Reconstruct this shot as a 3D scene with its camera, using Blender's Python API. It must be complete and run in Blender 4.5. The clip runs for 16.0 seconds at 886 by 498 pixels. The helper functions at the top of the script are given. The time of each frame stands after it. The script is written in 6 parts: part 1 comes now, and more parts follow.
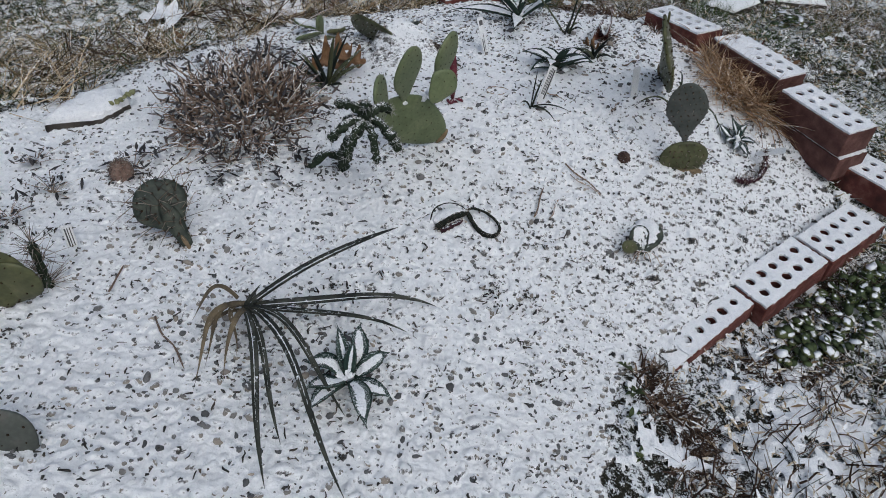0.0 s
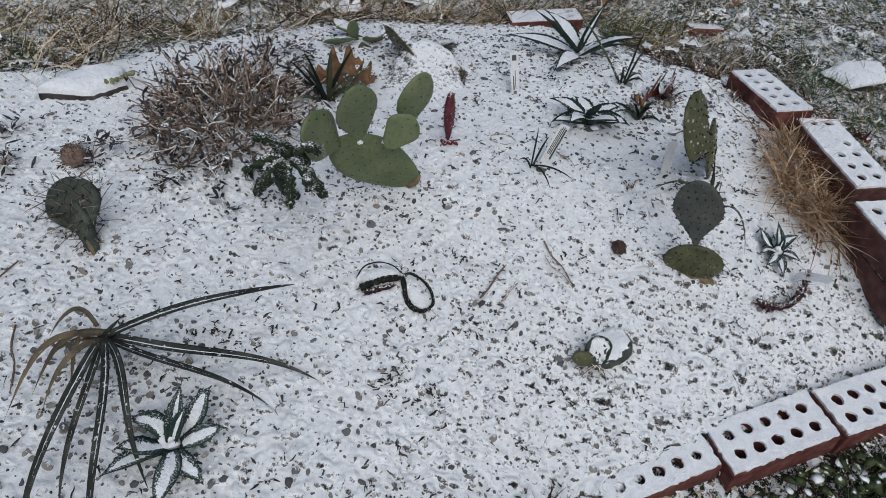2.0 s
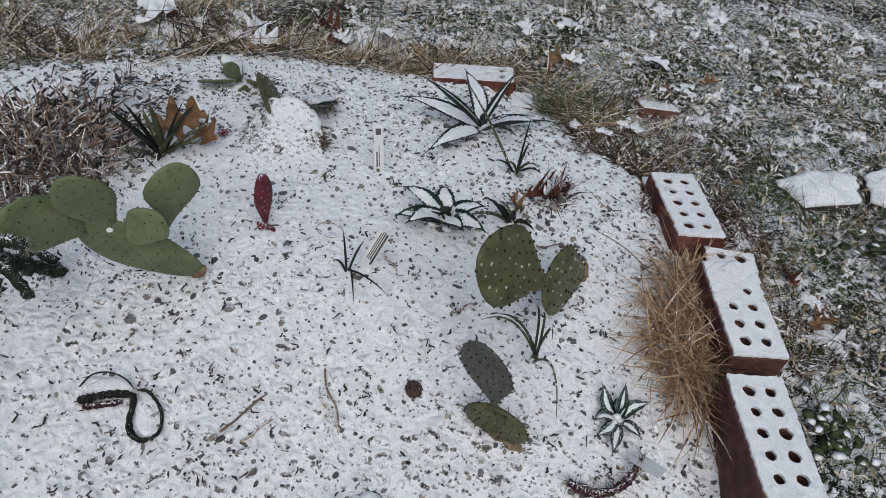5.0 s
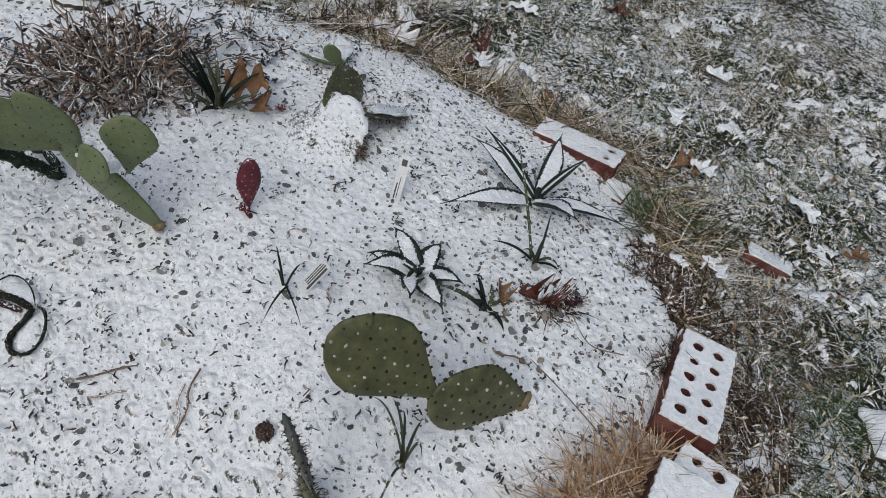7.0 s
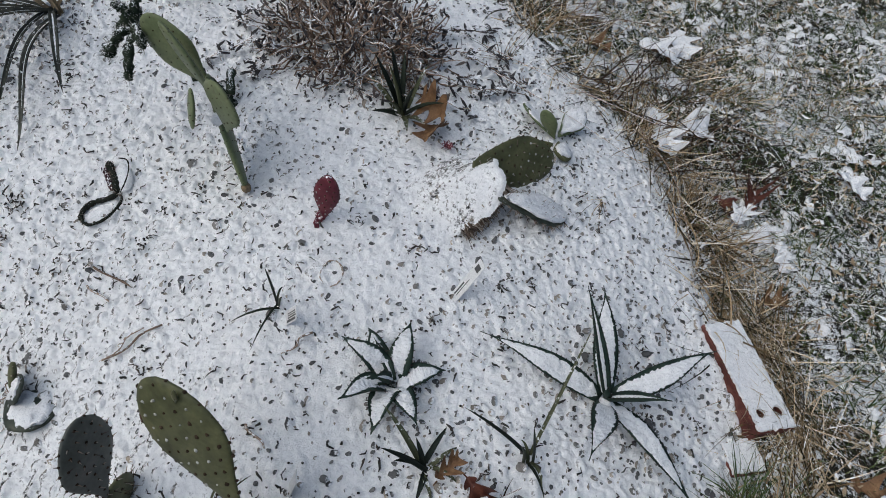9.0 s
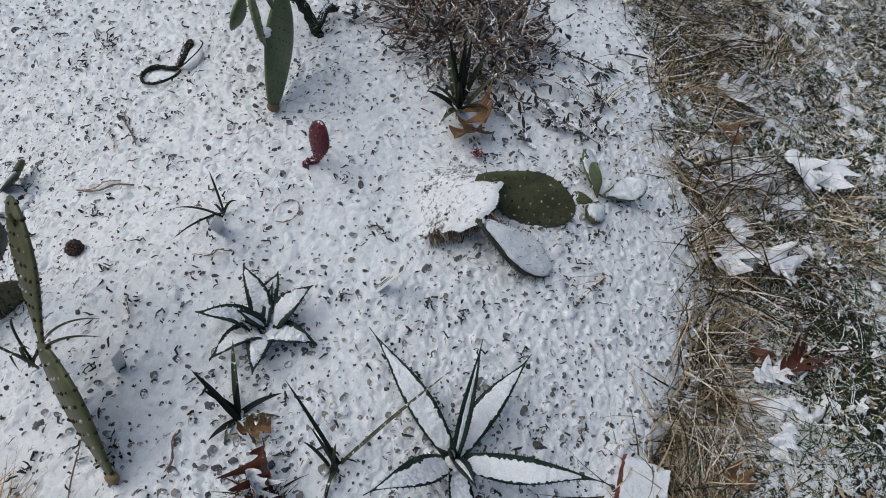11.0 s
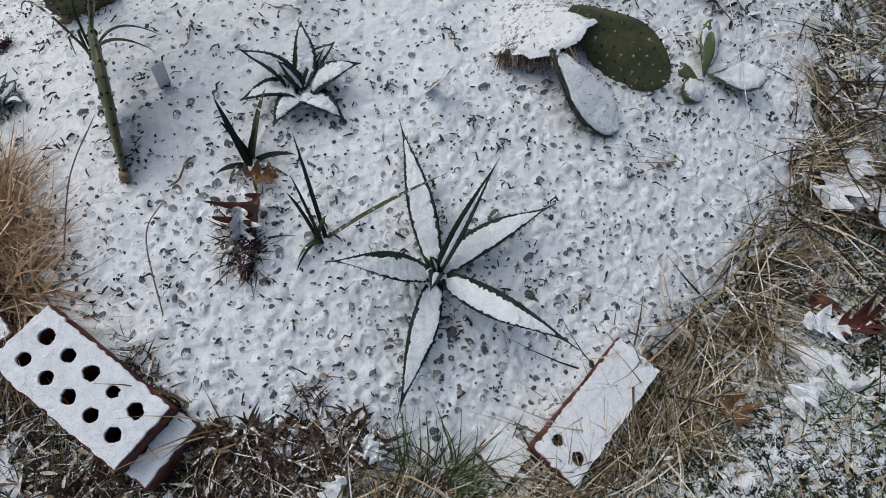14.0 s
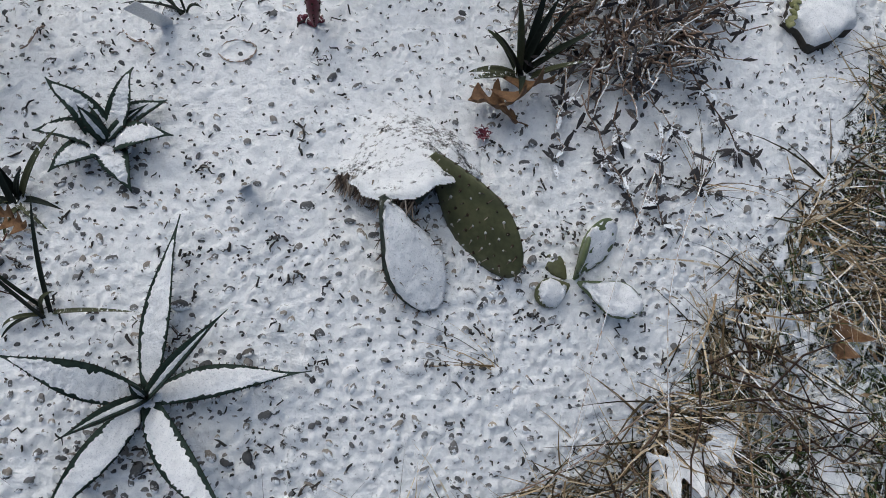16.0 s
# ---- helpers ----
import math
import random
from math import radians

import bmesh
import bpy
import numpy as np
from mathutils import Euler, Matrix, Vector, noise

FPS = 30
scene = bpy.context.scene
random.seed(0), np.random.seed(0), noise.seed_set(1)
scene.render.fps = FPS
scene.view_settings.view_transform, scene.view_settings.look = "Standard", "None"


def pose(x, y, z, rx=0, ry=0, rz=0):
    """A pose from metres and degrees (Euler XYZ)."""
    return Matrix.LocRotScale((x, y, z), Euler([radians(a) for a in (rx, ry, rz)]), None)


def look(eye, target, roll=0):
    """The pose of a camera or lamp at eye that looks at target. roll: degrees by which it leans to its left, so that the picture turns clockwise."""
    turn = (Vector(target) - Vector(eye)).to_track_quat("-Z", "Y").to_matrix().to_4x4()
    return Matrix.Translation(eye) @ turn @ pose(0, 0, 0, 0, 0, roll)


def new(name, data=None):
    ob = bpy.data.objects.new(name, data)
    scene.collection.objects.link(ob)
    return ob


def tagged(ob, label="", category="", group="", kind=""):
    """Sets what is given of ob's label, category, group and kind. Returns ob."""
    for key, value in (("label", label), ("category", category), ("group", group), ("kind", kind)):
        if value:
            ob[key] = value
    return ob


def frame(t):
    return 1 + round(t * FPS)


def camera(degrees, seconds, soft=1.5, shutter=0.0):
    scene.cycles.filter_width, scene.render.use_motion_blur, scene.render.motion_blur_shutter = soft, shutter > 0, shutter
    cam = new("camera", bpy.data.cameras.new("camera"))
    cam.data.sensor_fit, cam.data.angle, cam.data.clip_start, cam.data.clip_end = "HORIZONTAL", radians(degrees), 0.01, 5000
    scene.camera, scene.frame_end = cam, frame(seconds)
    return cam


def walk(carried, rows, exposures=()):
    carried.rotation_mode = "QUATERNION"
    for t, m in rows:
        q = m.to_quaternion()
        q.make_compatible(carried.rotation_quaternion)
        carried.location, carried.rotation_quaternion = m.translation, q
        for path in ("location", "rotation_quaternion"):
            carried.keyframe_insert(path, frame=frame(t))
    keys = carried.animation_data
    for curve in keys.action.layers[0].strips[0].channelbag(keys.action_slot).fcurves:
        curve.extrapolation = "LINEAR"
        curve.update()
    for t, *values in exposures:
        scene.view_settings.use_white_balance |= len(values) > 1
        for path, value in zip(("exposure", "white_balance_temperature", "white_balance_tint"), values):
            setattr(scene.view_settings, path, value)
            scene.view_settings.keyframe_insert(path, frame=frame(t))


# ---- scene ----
cam = camera(65.1, 16.0, soft=0.9)
PATH = [
    (0, (0.072, 0.05, 0.881), (0.11, 1.498, -0.498), 4.3),
    (0.5, (0.127, 0.156, 0.879), (0.094, 1.606, -0.498), 4.9),
    (1, (0.187, 0.248, 0.88), (0.081, 1.684, -0.509), 5.9),
    (1.5, (0.293, 0.295, 0.885), (0.034, 1.679, -0.535), 6.6),
    (2, (0.383, 0.315, 0.891), (0.044, 1.672, -0.538), 5.8),
    (2.5, (0.444, 0.359, 0.895), (0.088, 1.704, -0.541), 5.0),
    (3, (0.468, 0.459, 0.904), (0.102, 1.805, -0.529), 5.8),
    (3.5, (0.486, 0.536, 0.906), (0.133, 1.878, -0.535), 6.2),
    (4, (0.54, 0.607, 0.915), (0.177, 1.938, -0.533), 6.3),
    (4.5, (0.646, 0.678, 0.927), (0.203, 1.993, -0.514), 8.5),
    (4.7, (0.663, 0.705, 0.927), (0.191, 2.002, -0.52), 8.3),
    (6.8, (0.874, 1.068, 0.952), (-0.01, 2.057, -0.545), 14.4),
    (7, (0.883, 1.116, 0.95), (-0.077, 2.006, -0.562), 13.5),
    (7.5, (0.849, 1.275, 0.979), (-0.251, 1.87, -0.583), 11.2),
    (8, (0.836, 1.378, 1.002), (-0.335, 1.706, -0.585), 9.2),
    (8.5, (0.845, 1.537, 0.999), (-0.33, 1.59, -0.619), 11.3),
    (9, (0.737, 1.63, 0.993), (-0.387, 1.551, -0.659), 10.8),
    (9.2, (0.685, 1.654, 0.983), (-0.439, 1.54, -0.668), 11.5),
    (11.3, (0.533, 2.003, 0.985), (-0.303, 1.355, -0.713), 9.8),
    (11.5, (0.527, 2.013, 0.98), (-0.3, 1.354, -0.717), 8.6),
    (12, (0.481, 2.015, 0.945), (-0.3, 1.376, -0.782), 9.6),
    (12.5, (0.459, 2.084, 0.899), (-0.21, 1.471, -0.883), 12.5),
    (13, (0.455, 2.128, 0.914), (-0.081, 1.531, -0.919), 12.2),
    (13.5, (0.455, 2.147, 0.909), (0.003, 1.534, -0.94), 10.4),
    (14, (0.441, 2.139, 0.902), (0.046, 1.516, -0.957), 9.4),
    (14.5, (0.351, 2.089, 0.89), (0.035, 1.451, -0.979), 9.7),
    (15, (0.237, 2.043, 0.88), (-0.022, 1.441, -1.01), 10.7),
    (15.5, (0.14, 2.012, 0.873), (-0.093, 1.386, -1.012), 11.8),
    (16, (0.011, 1.988, 0.868), (-0.162, 1.33, -1.013), 13.9),
]
walk(cam, [(t, look(eye, target, roll)) for t, eye, target, roll in PATH], [(0, -0.36, 5720, 5), (4.5, -0.33, 5800, 5), (7, -0.26, 5900, 5), (9, -0.26, 5850, 5), (12, -0.25, 5830, 5), (14, -0.16, 5870, 5), (16, -0.14, 5880, 5)])

# ---- daylight: flat overcast sky, one wide soft sun ----
world = bpy.data.worlds.new("overcast_sky")
scene.world = world
world.use_nodes = True
wn = world.node_tree.nodes
sky = wn.new("ShaderNodeTexSky")
sky.sky_type = "NISHITA"
sky.sun_disc = False
sky.sun_elevation, sky.sun_rotation = radians(50), radians(150)
sky.air_density, sky.dust_density, sky.ozone_density = 1.0, 6.0, 1.0
wn["Background"].inputs["Strength"].default_value = 0.105
world.node_tree.links.new(sky.outputs["Color"], wn["Background"].inputs["Color"])
sun_data = bpy.data.lights.new("sun", "SUN")
sun_data.energy, sun_data.angle, sun_data.color = 1.1, radians(70), (1.0, 0.96, 0.9)
sun = new("sun", sun_data)
sun.matrix_world = look((0, 0, 5), (-0.9, 1.6, 0))

# ---- materials ----
def shader(name, rough=0.7, spec=0.3):
    m = bpy.data.materials.new(name)
    m.use_nodes = True
    nt = m.node_tree
    b = nt.nodes["Principled BSDF"]
    b.inputs["Roughness"].default_value = rough
    b.inputs["Specular IOR Level"].default_value = spec
    return m, nt, b


def node(nt, kind, **values):
    n = nt.nodes.new(kind)
    for key, value in values.items():
        n.inputs[key.replace("_", " ")].default_value = value
    return n


def link(nt, a, b):
    nt.links.new(a, b)


def ramp(nt, fac, stops):
    r = nt.nodes.new("ShaderNodeValToRGB")
    e = r.color_ramp.elements
    e[0].position, e[0].color = stops[0][0], (*stops[0][1], 1)
    e[1].position, e[1].color = stops[-1][0], (*stops[-1][1], 1)
    for p, col in stops[1:-1]:
        x = e.new(p)
        x.color = (*col, 1)
    link(nt, fac, r.inputs["Fac"])
    return r.outputs["Color"]


def math_node(nt, op, a, b=None, clamp=False):
    n = nt.nodes.new("ShaderNodeMath")
    n.operation, n.use_clamp = op, clamp
    for i, v in enumerate((a, b)):
        if v is None:
            continue
        if isinstance(v, (int, float)):
            n.inputs[i].default_value = v
        else:
            link(nt, v, n.inputs[i])
    return n.outputs[0]


def mix_colour(nt, fac, a, b, op="MIX"):
    n = nt.nodes.new("ShaderNodeMix")
    n.data_type, n.blend_type = "RGBA", op
    if isinstance(fac, (int, float)):
        n.inputs[0].default_value = fac
    else:
        link(nt, fac, n.inputs[0])
    for i, v in ((6, a), (7, b)):
        if isinstance(v, tuple):
            n.inputs[i].default_value = (*v, 1)
        else:
            link(nt, v, n.inputs[i])
    return n.outputs[2]


def place(nt):
    return nt.nodes.new("ShaderNodeNewGeometry")


def noise_tex(nt, geo, scale, detail=4.0, rough=0.55):
    n = node(nt, "ShaderNodeTexNoise", Scale=scale, Detail=detail, Roughness=rough)
    link(nt, geo.outputs["Position"], n.inputs["Vector"])
    return n.outputs["Fac"]


def bumped(nt, b, height, strength, distance):
    n = node(nt, "ShaderNodeBump", Strength=strength, Distance=distance)
    link(nt, height, n.inputs["Height"])
    link(nt, n.outputs["Normal"], b.inputs["Normal"])


SNOW = (0.83, 0.84, 0.86)


def surface(name, stops, scale=60.0, rough=0.7, spec=0.3, vary="noise", fine=400.0, bump=0.3, depth=0.001, snow=0.0, flake=160.0, wind=0.0, grain_mix=0.55, lie=0.45, piece=0.5, crisp=9.0):
    """A surface whose colour runs over stops by noise, by piece or by both; snow: how much dusting lies on what faces up."""
    m, nt, b = shader(name, rough, spec)
    geo = place(nt)
    big = noise_tex(nt, geo, scale)
    small = noise_tex(nt, geo, fine, 3.0)
    if vary == "noise":
        fac = big
    else:
        info = nt.nodes.new("ShaderNodeObjectInfo")
        one = math_node(nt, "ADD", geo.outputs["Random Per Island"], info.outputs["Random"])
        one = math_node(nt, "FRACT", one)
        fac = math_node(nt, "ADD", math_node(nt, "MULTIPLY", one, 0.8), math_node(nt, "MULTIPLY", big, 0.2))
    col = ramp(nt, fac, stops)
    col = mix_colour(nt, grain_mix, col, ramp(nt, small, [(0.25, (0.45, 0.45, 0.45)), (0.75, (1.0, 1.0, 1.0))]), "MULTIPLY")
    if snow > 0:
        sep = nt.nodes.new("ShaderNodeSeparateXYZ")
        link(nt, geo.outputs["Normal"], sep.inputs[0])
        grain = noise_tex(nt, geo, flake, 3.0)
        up = math_node(nt, "ADD", math_node(nt, "MULTIPLY", sep.outputs["Z"], lie), math_node(nt, "MULTIPLY", grain, 1.1))
        if wind:
            up = math_node(nt, "ADD", up, math_node(nt, "MULTIPLY", sep.outputs["Y"], wind))
        if vary != "noise":
            up = math_node(nt, "ADD", up, math_node(nt, "MULTIPLY", math_node(nt, "SUBTRACT", one, 0.5), piece))
        mask = math_node(nt, "MULTIPLY", math_node(nt, "SUBTRACT", up, 1.35 - snow), crisp, True)
        col = mix_colour(nt, mask, col, SNOW)
    link(nt, col, b.inputs["Base Color"])
    bumped(nt, b, small, bump, depth)
    return m


def snow_material():
    m, nt, b = shader("snow", 0.75, 0.25)
    geo = place(nt)
    n1, n2 = noise_tex(nt, geo, 90.0, 5.0, 0.65), noise_tex(nt, geo, 560.0, 4.0, 0.75)
    n0 = noise_tex(nt, geo, 38.0, 2.0)
    col = ramp(nt, n1, [(0.34, (0.8, 0.805, 0.815)), (0.62, (0.91, 0.91, 0.915))])
    col = mix_colour(nt, 1.0, col, ramp(nt, n2, [(0.34, (0.6, 0.61, 0.64)), (0.44, (0.96, 0.96, 0.97)), (0.6, (1.0, 1.0, 1.0))]), "MULTIPLY")
    link(nt, col, b.inputs["Base Color"])
    h = math_node(nt, "ADD", math_node(nt, "ADD", n1, math_node(nt, "MULTIPLY", n0, 1.6)), math_node(nt, "MULTIPLY", n2, 0.3))
    bumped(nt, b, h, 0.8, 0.005)
    return m


def gravel_snow_material():
    """Thin wind-laid snow over small gravel: grit and the stones' painted shade on lee and steep sides, grit where the
    cover is broken.
    """
    m, nt, b = shader("snow_over_gravel", 0.8, 0.15)
    geo = place(nt)
    wide, mid, fine = noise_tex(nt, geo, 4.0, 3.0), noise_tex(nt, geo, 135.0, 4.0, 0.62), noise_tex(nt, geo, 380.0, 3.0)
    sep = nt.nodes.new("ShaderNodeSeparateXYZ")
    link(nt, geo.outputs["Normal"], sep.inputs[0])
    steep = math_node(nt, "MAXIMUM", math_node(nt, "SUBTRACT", 0.96, sep.outputs["Z"]), 0.0)
    lee = math_node(nt, "MAXIMUM", math_node(nt, "MULTIPLY", sep.outputs["Y"], -1.0), 0.0)
    h = math_node(nt, "ADD", math_node(nt, "MULTIPLY", mid, 1.0), math_node(nt, "MULTIPLY", fine, 0.5))
    h = math_node(nt, "ADD", h, math_node(nt, "MULTIPLY", wide, 0.3))
    # steep and lee slopes go darker: bare grit, plus shade between stones as colour
    h = math_node(nt, "ADD", h, math_node(nt, "ADD", math_node(nt, "MULTIPLY", steep, 0.62), math_node(nt, "MULTIPLY", lee, 0.34)))
    mask = math_node(nt, "MULTIPLY", math_node(nt, "SUBTRACT", h, 1.1), 4.5, True)
    vor = node(nt, "ShaderNodeTexVoronoi", Scale=170.0)
    link(nt, geo.outputs["Position"], vor.inputs["Vector"])
    grit_and_shade = ramp(nt, vor.outputs["Color"], [(0.15, (0.016, 0.016, 0.018)), (0.45, (0.05, 0.049, 0.05)), (0.68, (0.13, 0.118, 0.105)), (0.88, (0.26, 0.22, 0.18))])
    grit_and_shade = mix_colour(nt, 1.0, grit_and_shade, ramp(nt, fine, [(0.35, (0.4, 0.4, 0.4)), (0.6, (1.0, 1.0, 1.0))]), "MULTIPLY")
    snowy = ramp(nt, mid, [(0.32, (0.95, 0.951, 0.955)), (0.5, (0.91, 0.912, 0.92)), (0.66, (0.84, 0.845, 0.855))])
    crumbs = noise_tex(nt, geo, 800.0, 3.0, 0.7)
    snowy = mix_colour(nt, 1.0, snowy, ramp(nt, crumbs, [(0.3, (0.78, 0.785, 0.8)), (0.44, (1.0, 1.0, 1.0))]), "MULTIPLY")
    thin = noise_tex(nt, geo, 30.0, 4.0, 0.65)
    snowy = mix_colour(nt, 1.0, snowy, ramp(nt, thin, [(0.34, (0.9, 0.9, 0.9)), (0.52, (1.0, 1.0, 1.0))]), "MULTIPLY")
    link(nt, mix_colour(nt, mask, snowy, grit_and_shade), b.inputs["Base Color"])
    relief = math_node(nt, "ADD", mid, math_node(nt, "ADD", math_node(nt, "MULTIPLY", fine, 0.9), math_node(nt, "MULTIPLY", crumbs, 0.6)))
    relief = math_node(nt, "SUBTRACT", relief, math_node(nt, "MULTIPLY", mask, 0.4))
    bumped(nt, b, relief, 0.75, 0.004)
    return m


def lawn_material():
    m, nt, b = shader("thatch_and_snow", 0.85, 0.2)
    geo = place(nt)
    wide, mid, fine = noise_tex(nt, geo, 6.0, 4.0, 0.65), noise_tex(nt, geo, 75.0, 5.0, 0.7), noise_tex(nt, geo, 300.0, 3.0)
    soil = ramp(nt, fine, [(0.3, (0.008, 0.008, 0.006)), (0.55, (0.025, 0.023, 0.015)), (0.75, (0.08, 0.065, 0.042))])
    h = math_node(nt, "ADD", math_node(nt, "MULTIPLY", mid, 0.7), math_node(nt, "MULTIPLY", wide, 0.45))
    h = math_node(nt, "ADD", h, math_node(nt, "MULTIPLY", fine, 0.15))
    mask = math_node(nt, "MULTIPLY", math_node(nt, "SUBTRACT", h, 0.625), 18.0, True)
    link(nt, mix_colour(nt, mask, soil, SNOW), b.inputs["Base Color"])
    bumped(nt, b, math_node(nt, "ADD", fine, mask), 0.7, 0.008)
    return m


M_SNOW = snow_material()
M_BED = gravel_snow_material()
M_LAWN = lawn_material()
M_PEBBLE = surface("pebble", [(0.0, (0.05, 0.05, 0.053)), (0.2, (0.12, 0.12, 0.122)), (0.38, (0.2, 0.195, 0.19)), (0.52, (0.32, 0.28, 0.235)), (0.63, (0.07, 0.07, 0.074)), (0.76, (0.25, 0.235, 0.22)), (0.9, (0.42, 0.36, 0.29)), (0.96, (0.13, 0.125, 0.125)), (1.0, (0.3, 0.14, 0.075))], vary="piece", rough=0.85, spec=0.08, fine=500.0, snow=0.58, flake=330.0, wind=0.46, lie=0.17, piece=0.42, crisp=4.5)
M_BRICK = surface("red_brick", [(0.3, (0.065, 0.024, 0.02)), (0.5, (0.12, 0.038, 0.03)), (0.7, (0.21, 0.09, 0.072))], scale=35, rough=0.9, fine=600, bump=0.6, snow=0.14, flake=400)
M_BRICK_DARK = surface("brown_brick", [(0.3, (0.07, 0.03, 0.025)), (0.5, (0.11, 0.05, 0.042)), (0.7, (0.17, 0.085, 0.07))], scale=35, rough=0.9, fine=600, bump=0.6, snow=0.12, flake=400)
M_CORE = surface("brick_core", [(0.3, (0.14, 0.035, 0.03)), (0.7, (0.3, 0.085, 0.068))], scale=60, rough=0.9)
M_STONE = surface("flagstone", [(0.3, (0.025, 0.022, 0.02)), (0.7, (0.11, 0.098, 0.085))], scale=25, rough=0.9, spec=0.1, bump=0.6)
M_PEAR = surface("smooth_green_pad", [(0.3, (0.1, 0.13, 0.06)), (0.5, (0.14, 0.17, 0.083)), (0.75, (0.19, 0.212, 0.11))], scale=16, fine=160, rough=0.5, spec=0.3, bump=0.12, snow=0.0)
M_PAD = surface("olive_pad", [(0.25, (0.056, 0.058, 0.027)), (0.5, (0.092, 0.097, 0.044)), (0.7, (0.138, 0.136, 0.064)), (0.8, (0.17, 0.125, 0.07))], scale=34, fine=160, rough=0.5, spec=0.3, bump=0.25, snow=0.0)
M_PAD_GREY = surface("grey_violet_pad", [(0.3, (0.06, 0.066, 0.058)), (0.55, (0.09, 0.097, 0.085)), (0.75, (0.125, 0.115, 0.105))], scale=24, fine=160, rough=0.55, bump=0.15)
M_PAD_DARK = surface("dark_blotched_pad", [(0.3, (0.016, 0.022, 0.018)), (0.5, (0.04, 0.05, 0.038)), (0.68, (0.075, 0.082, 0.06)), (0.8, (0.15, 0.11, 0.075))], scale=50, fine=200, rough=0.55, bump=0.3, snow=0.22, flake=90)
M_PAD_RED = surface("wine_red_pad", [(0.3, (0.08, 0.012, 0.02)), (0.6, (0.15, 0.025, 0.04)), (0.8, (0.24, 0.06, 0.07))], scale=40, fine=250, rough=0.6, snow=0.4, flake=300)
M_CUT = surface("corky_base", [(0.3, (0.13, 0.09, 0.05)), (0.7, (0.27, 0.2, 0.12))], scale=80, rough=0.85, bump=0.5)
M_AREOLE = surface("areole", [(0.3, (0.02, 0.014, 0.01)), (0.7, (0.07, 0.05, 0.035))], scale=80, rough=0.9, spec=0.1)
M_AREOLE_PALE = surface("pale_areole", [(0.3, (0.25, 0.24, 0.2)), (0.7, (0.6, 0.6, 0.58))], scale=80, rough=0.9)
M_SPINE = surface("spine", [(0.2, (0.05, 0.036, 0.03)), (0.5, (0.2, 0.14, 0.1)), (0.8, (0.42, 0.36, 0.3))], scale=30, rough=0.6, vary="piece")
M_AGAVE = surface("agave_leaf", [(0.3, (0.014, 0.026, 0.02)), (0.55, (0.028, 0.046, 0.036)), (0.75, (0.055, 0.078, 0.062))], scale=40, rough=0.6, spec=0.15, snow=0.16, flake=420)
M_AGAVE_DUST = surface("dusted_agave_leaf", [(0.3, (0.014, 0.03, 0.025)), (0.55, (0.03, 0.052, 0.043)), (0.75, (0.06, 0.085, 0.07))], scale=40, rough=0.65, spec=0.12, snow=0.36, flake=520, lie=0.45, crisp=4.0)
M_TOOTH = surface("agave_margin", [(0.3, (0.02, 0.014, 0.01)), (0.7, (0.06, 0.04, 0.03))], scale=80)
M_YUCCA = surface("limp_grey_leaf", [(0.3, (0.016, 0.018, 0.016)), (0.5, (0.04, 0.043, 0.036)), (0.75, (0.1, 0.1, 0.082))], scale=30, fine=300, rough=0.65, spec=0.15, snow=0.24, flake=140)
M_YUCCA_DRY = surface("dead_leaf_strap", [(0.3, (0.06, 0.048, 0.034)), (0.7, (0.22, 0.17, 0.1))], scale=40, rough=0.7, snow=0.25)
M_SPIKE = surface("narrow_leaf", [(0.3, (0.016, 0.022, 0.017)), (0.55, (0.035, 0.045, 0.028)), (0.8, (0.085, 0.092, 0.05))], scale=40, rough=0.6, spec=0.15, snow=0.15, vary="piece")
M_CHOLLA = surface("cholla_stem", [(0.3, (0.014, 0.02, 0.014)), (0.6, (0.035, 0.048, 0.03)), (0.8, (0.09, 0.1, 0.07))], scale=90, rough=0.75, spec=0.1, bump=0.6, snow=0.42, flake=420)
M_DARKSTEM = surface("dark_trailing_stem", [(0.3, (0.008, 0.01, 0.008)), (0.7, (0.03, 0.033, 0.026))], scale=90, rough=0.8, spec=0.1, bump=0.6, snow=0.24, flake=340)
M_REDSTEM = surface("purple_stem", [(0.3, (0.02, 0.009, 0.013)), (0.7, (0.07, 0.03, 0.038))], scale=90, rough=0.8, spec=0.1, bump=0.6, snow=0.36, flake=340)
M_TWIG = surface("twig", [(0.0, (0.04, 0.028, 0.022)), (0.3, (0.21, 0.145, 0.108)), (0.7, (0.46, 0.345, 0.26)), (1.0, (0.68, 0.58, 0.47))], vary="piece", rough=0.8, spec=0.12, snow=0.42, flake=180)
M_NEEDLE = surface("shrub_leaf", [(0.0, (0.016, 0.015, 0.017)), (0.5, (0.05, 0.045, 0.046)), (1.0, (0.15, 0.12, 0.105))], vary="piece", rough=0.7, snow=0.3, flake=260)
M_STRAW = surface("dry_grass", [(0.0, (0.014, 0.012, 0.008)), (0.24, (0.04, 0.034, 0.02)), (0.38, (0.15, 0.1, 0.052)), (0.55, (0.37, 0.275, 0.165)), (0.75, (0.6, 0.485, 0.325)), (1.0, (0.83, 0.74, 0.57))], vary="piece", rough=0.75, spec=0.1, snow=0.22, grain_mix=0.25)
M_TAN = surface("tawny_grass", [(0.0, (0.06, 0.03, 0.017)), (0.2, (0.22, 0.125, 0.068)), (0.55, (0.46, 0.3, 0.175)), (1.0, (0.68, 0.53, 0.36))], vary="piece", rough=0.75, spec=0.1, snow=0.16, grain_mix=0.3)
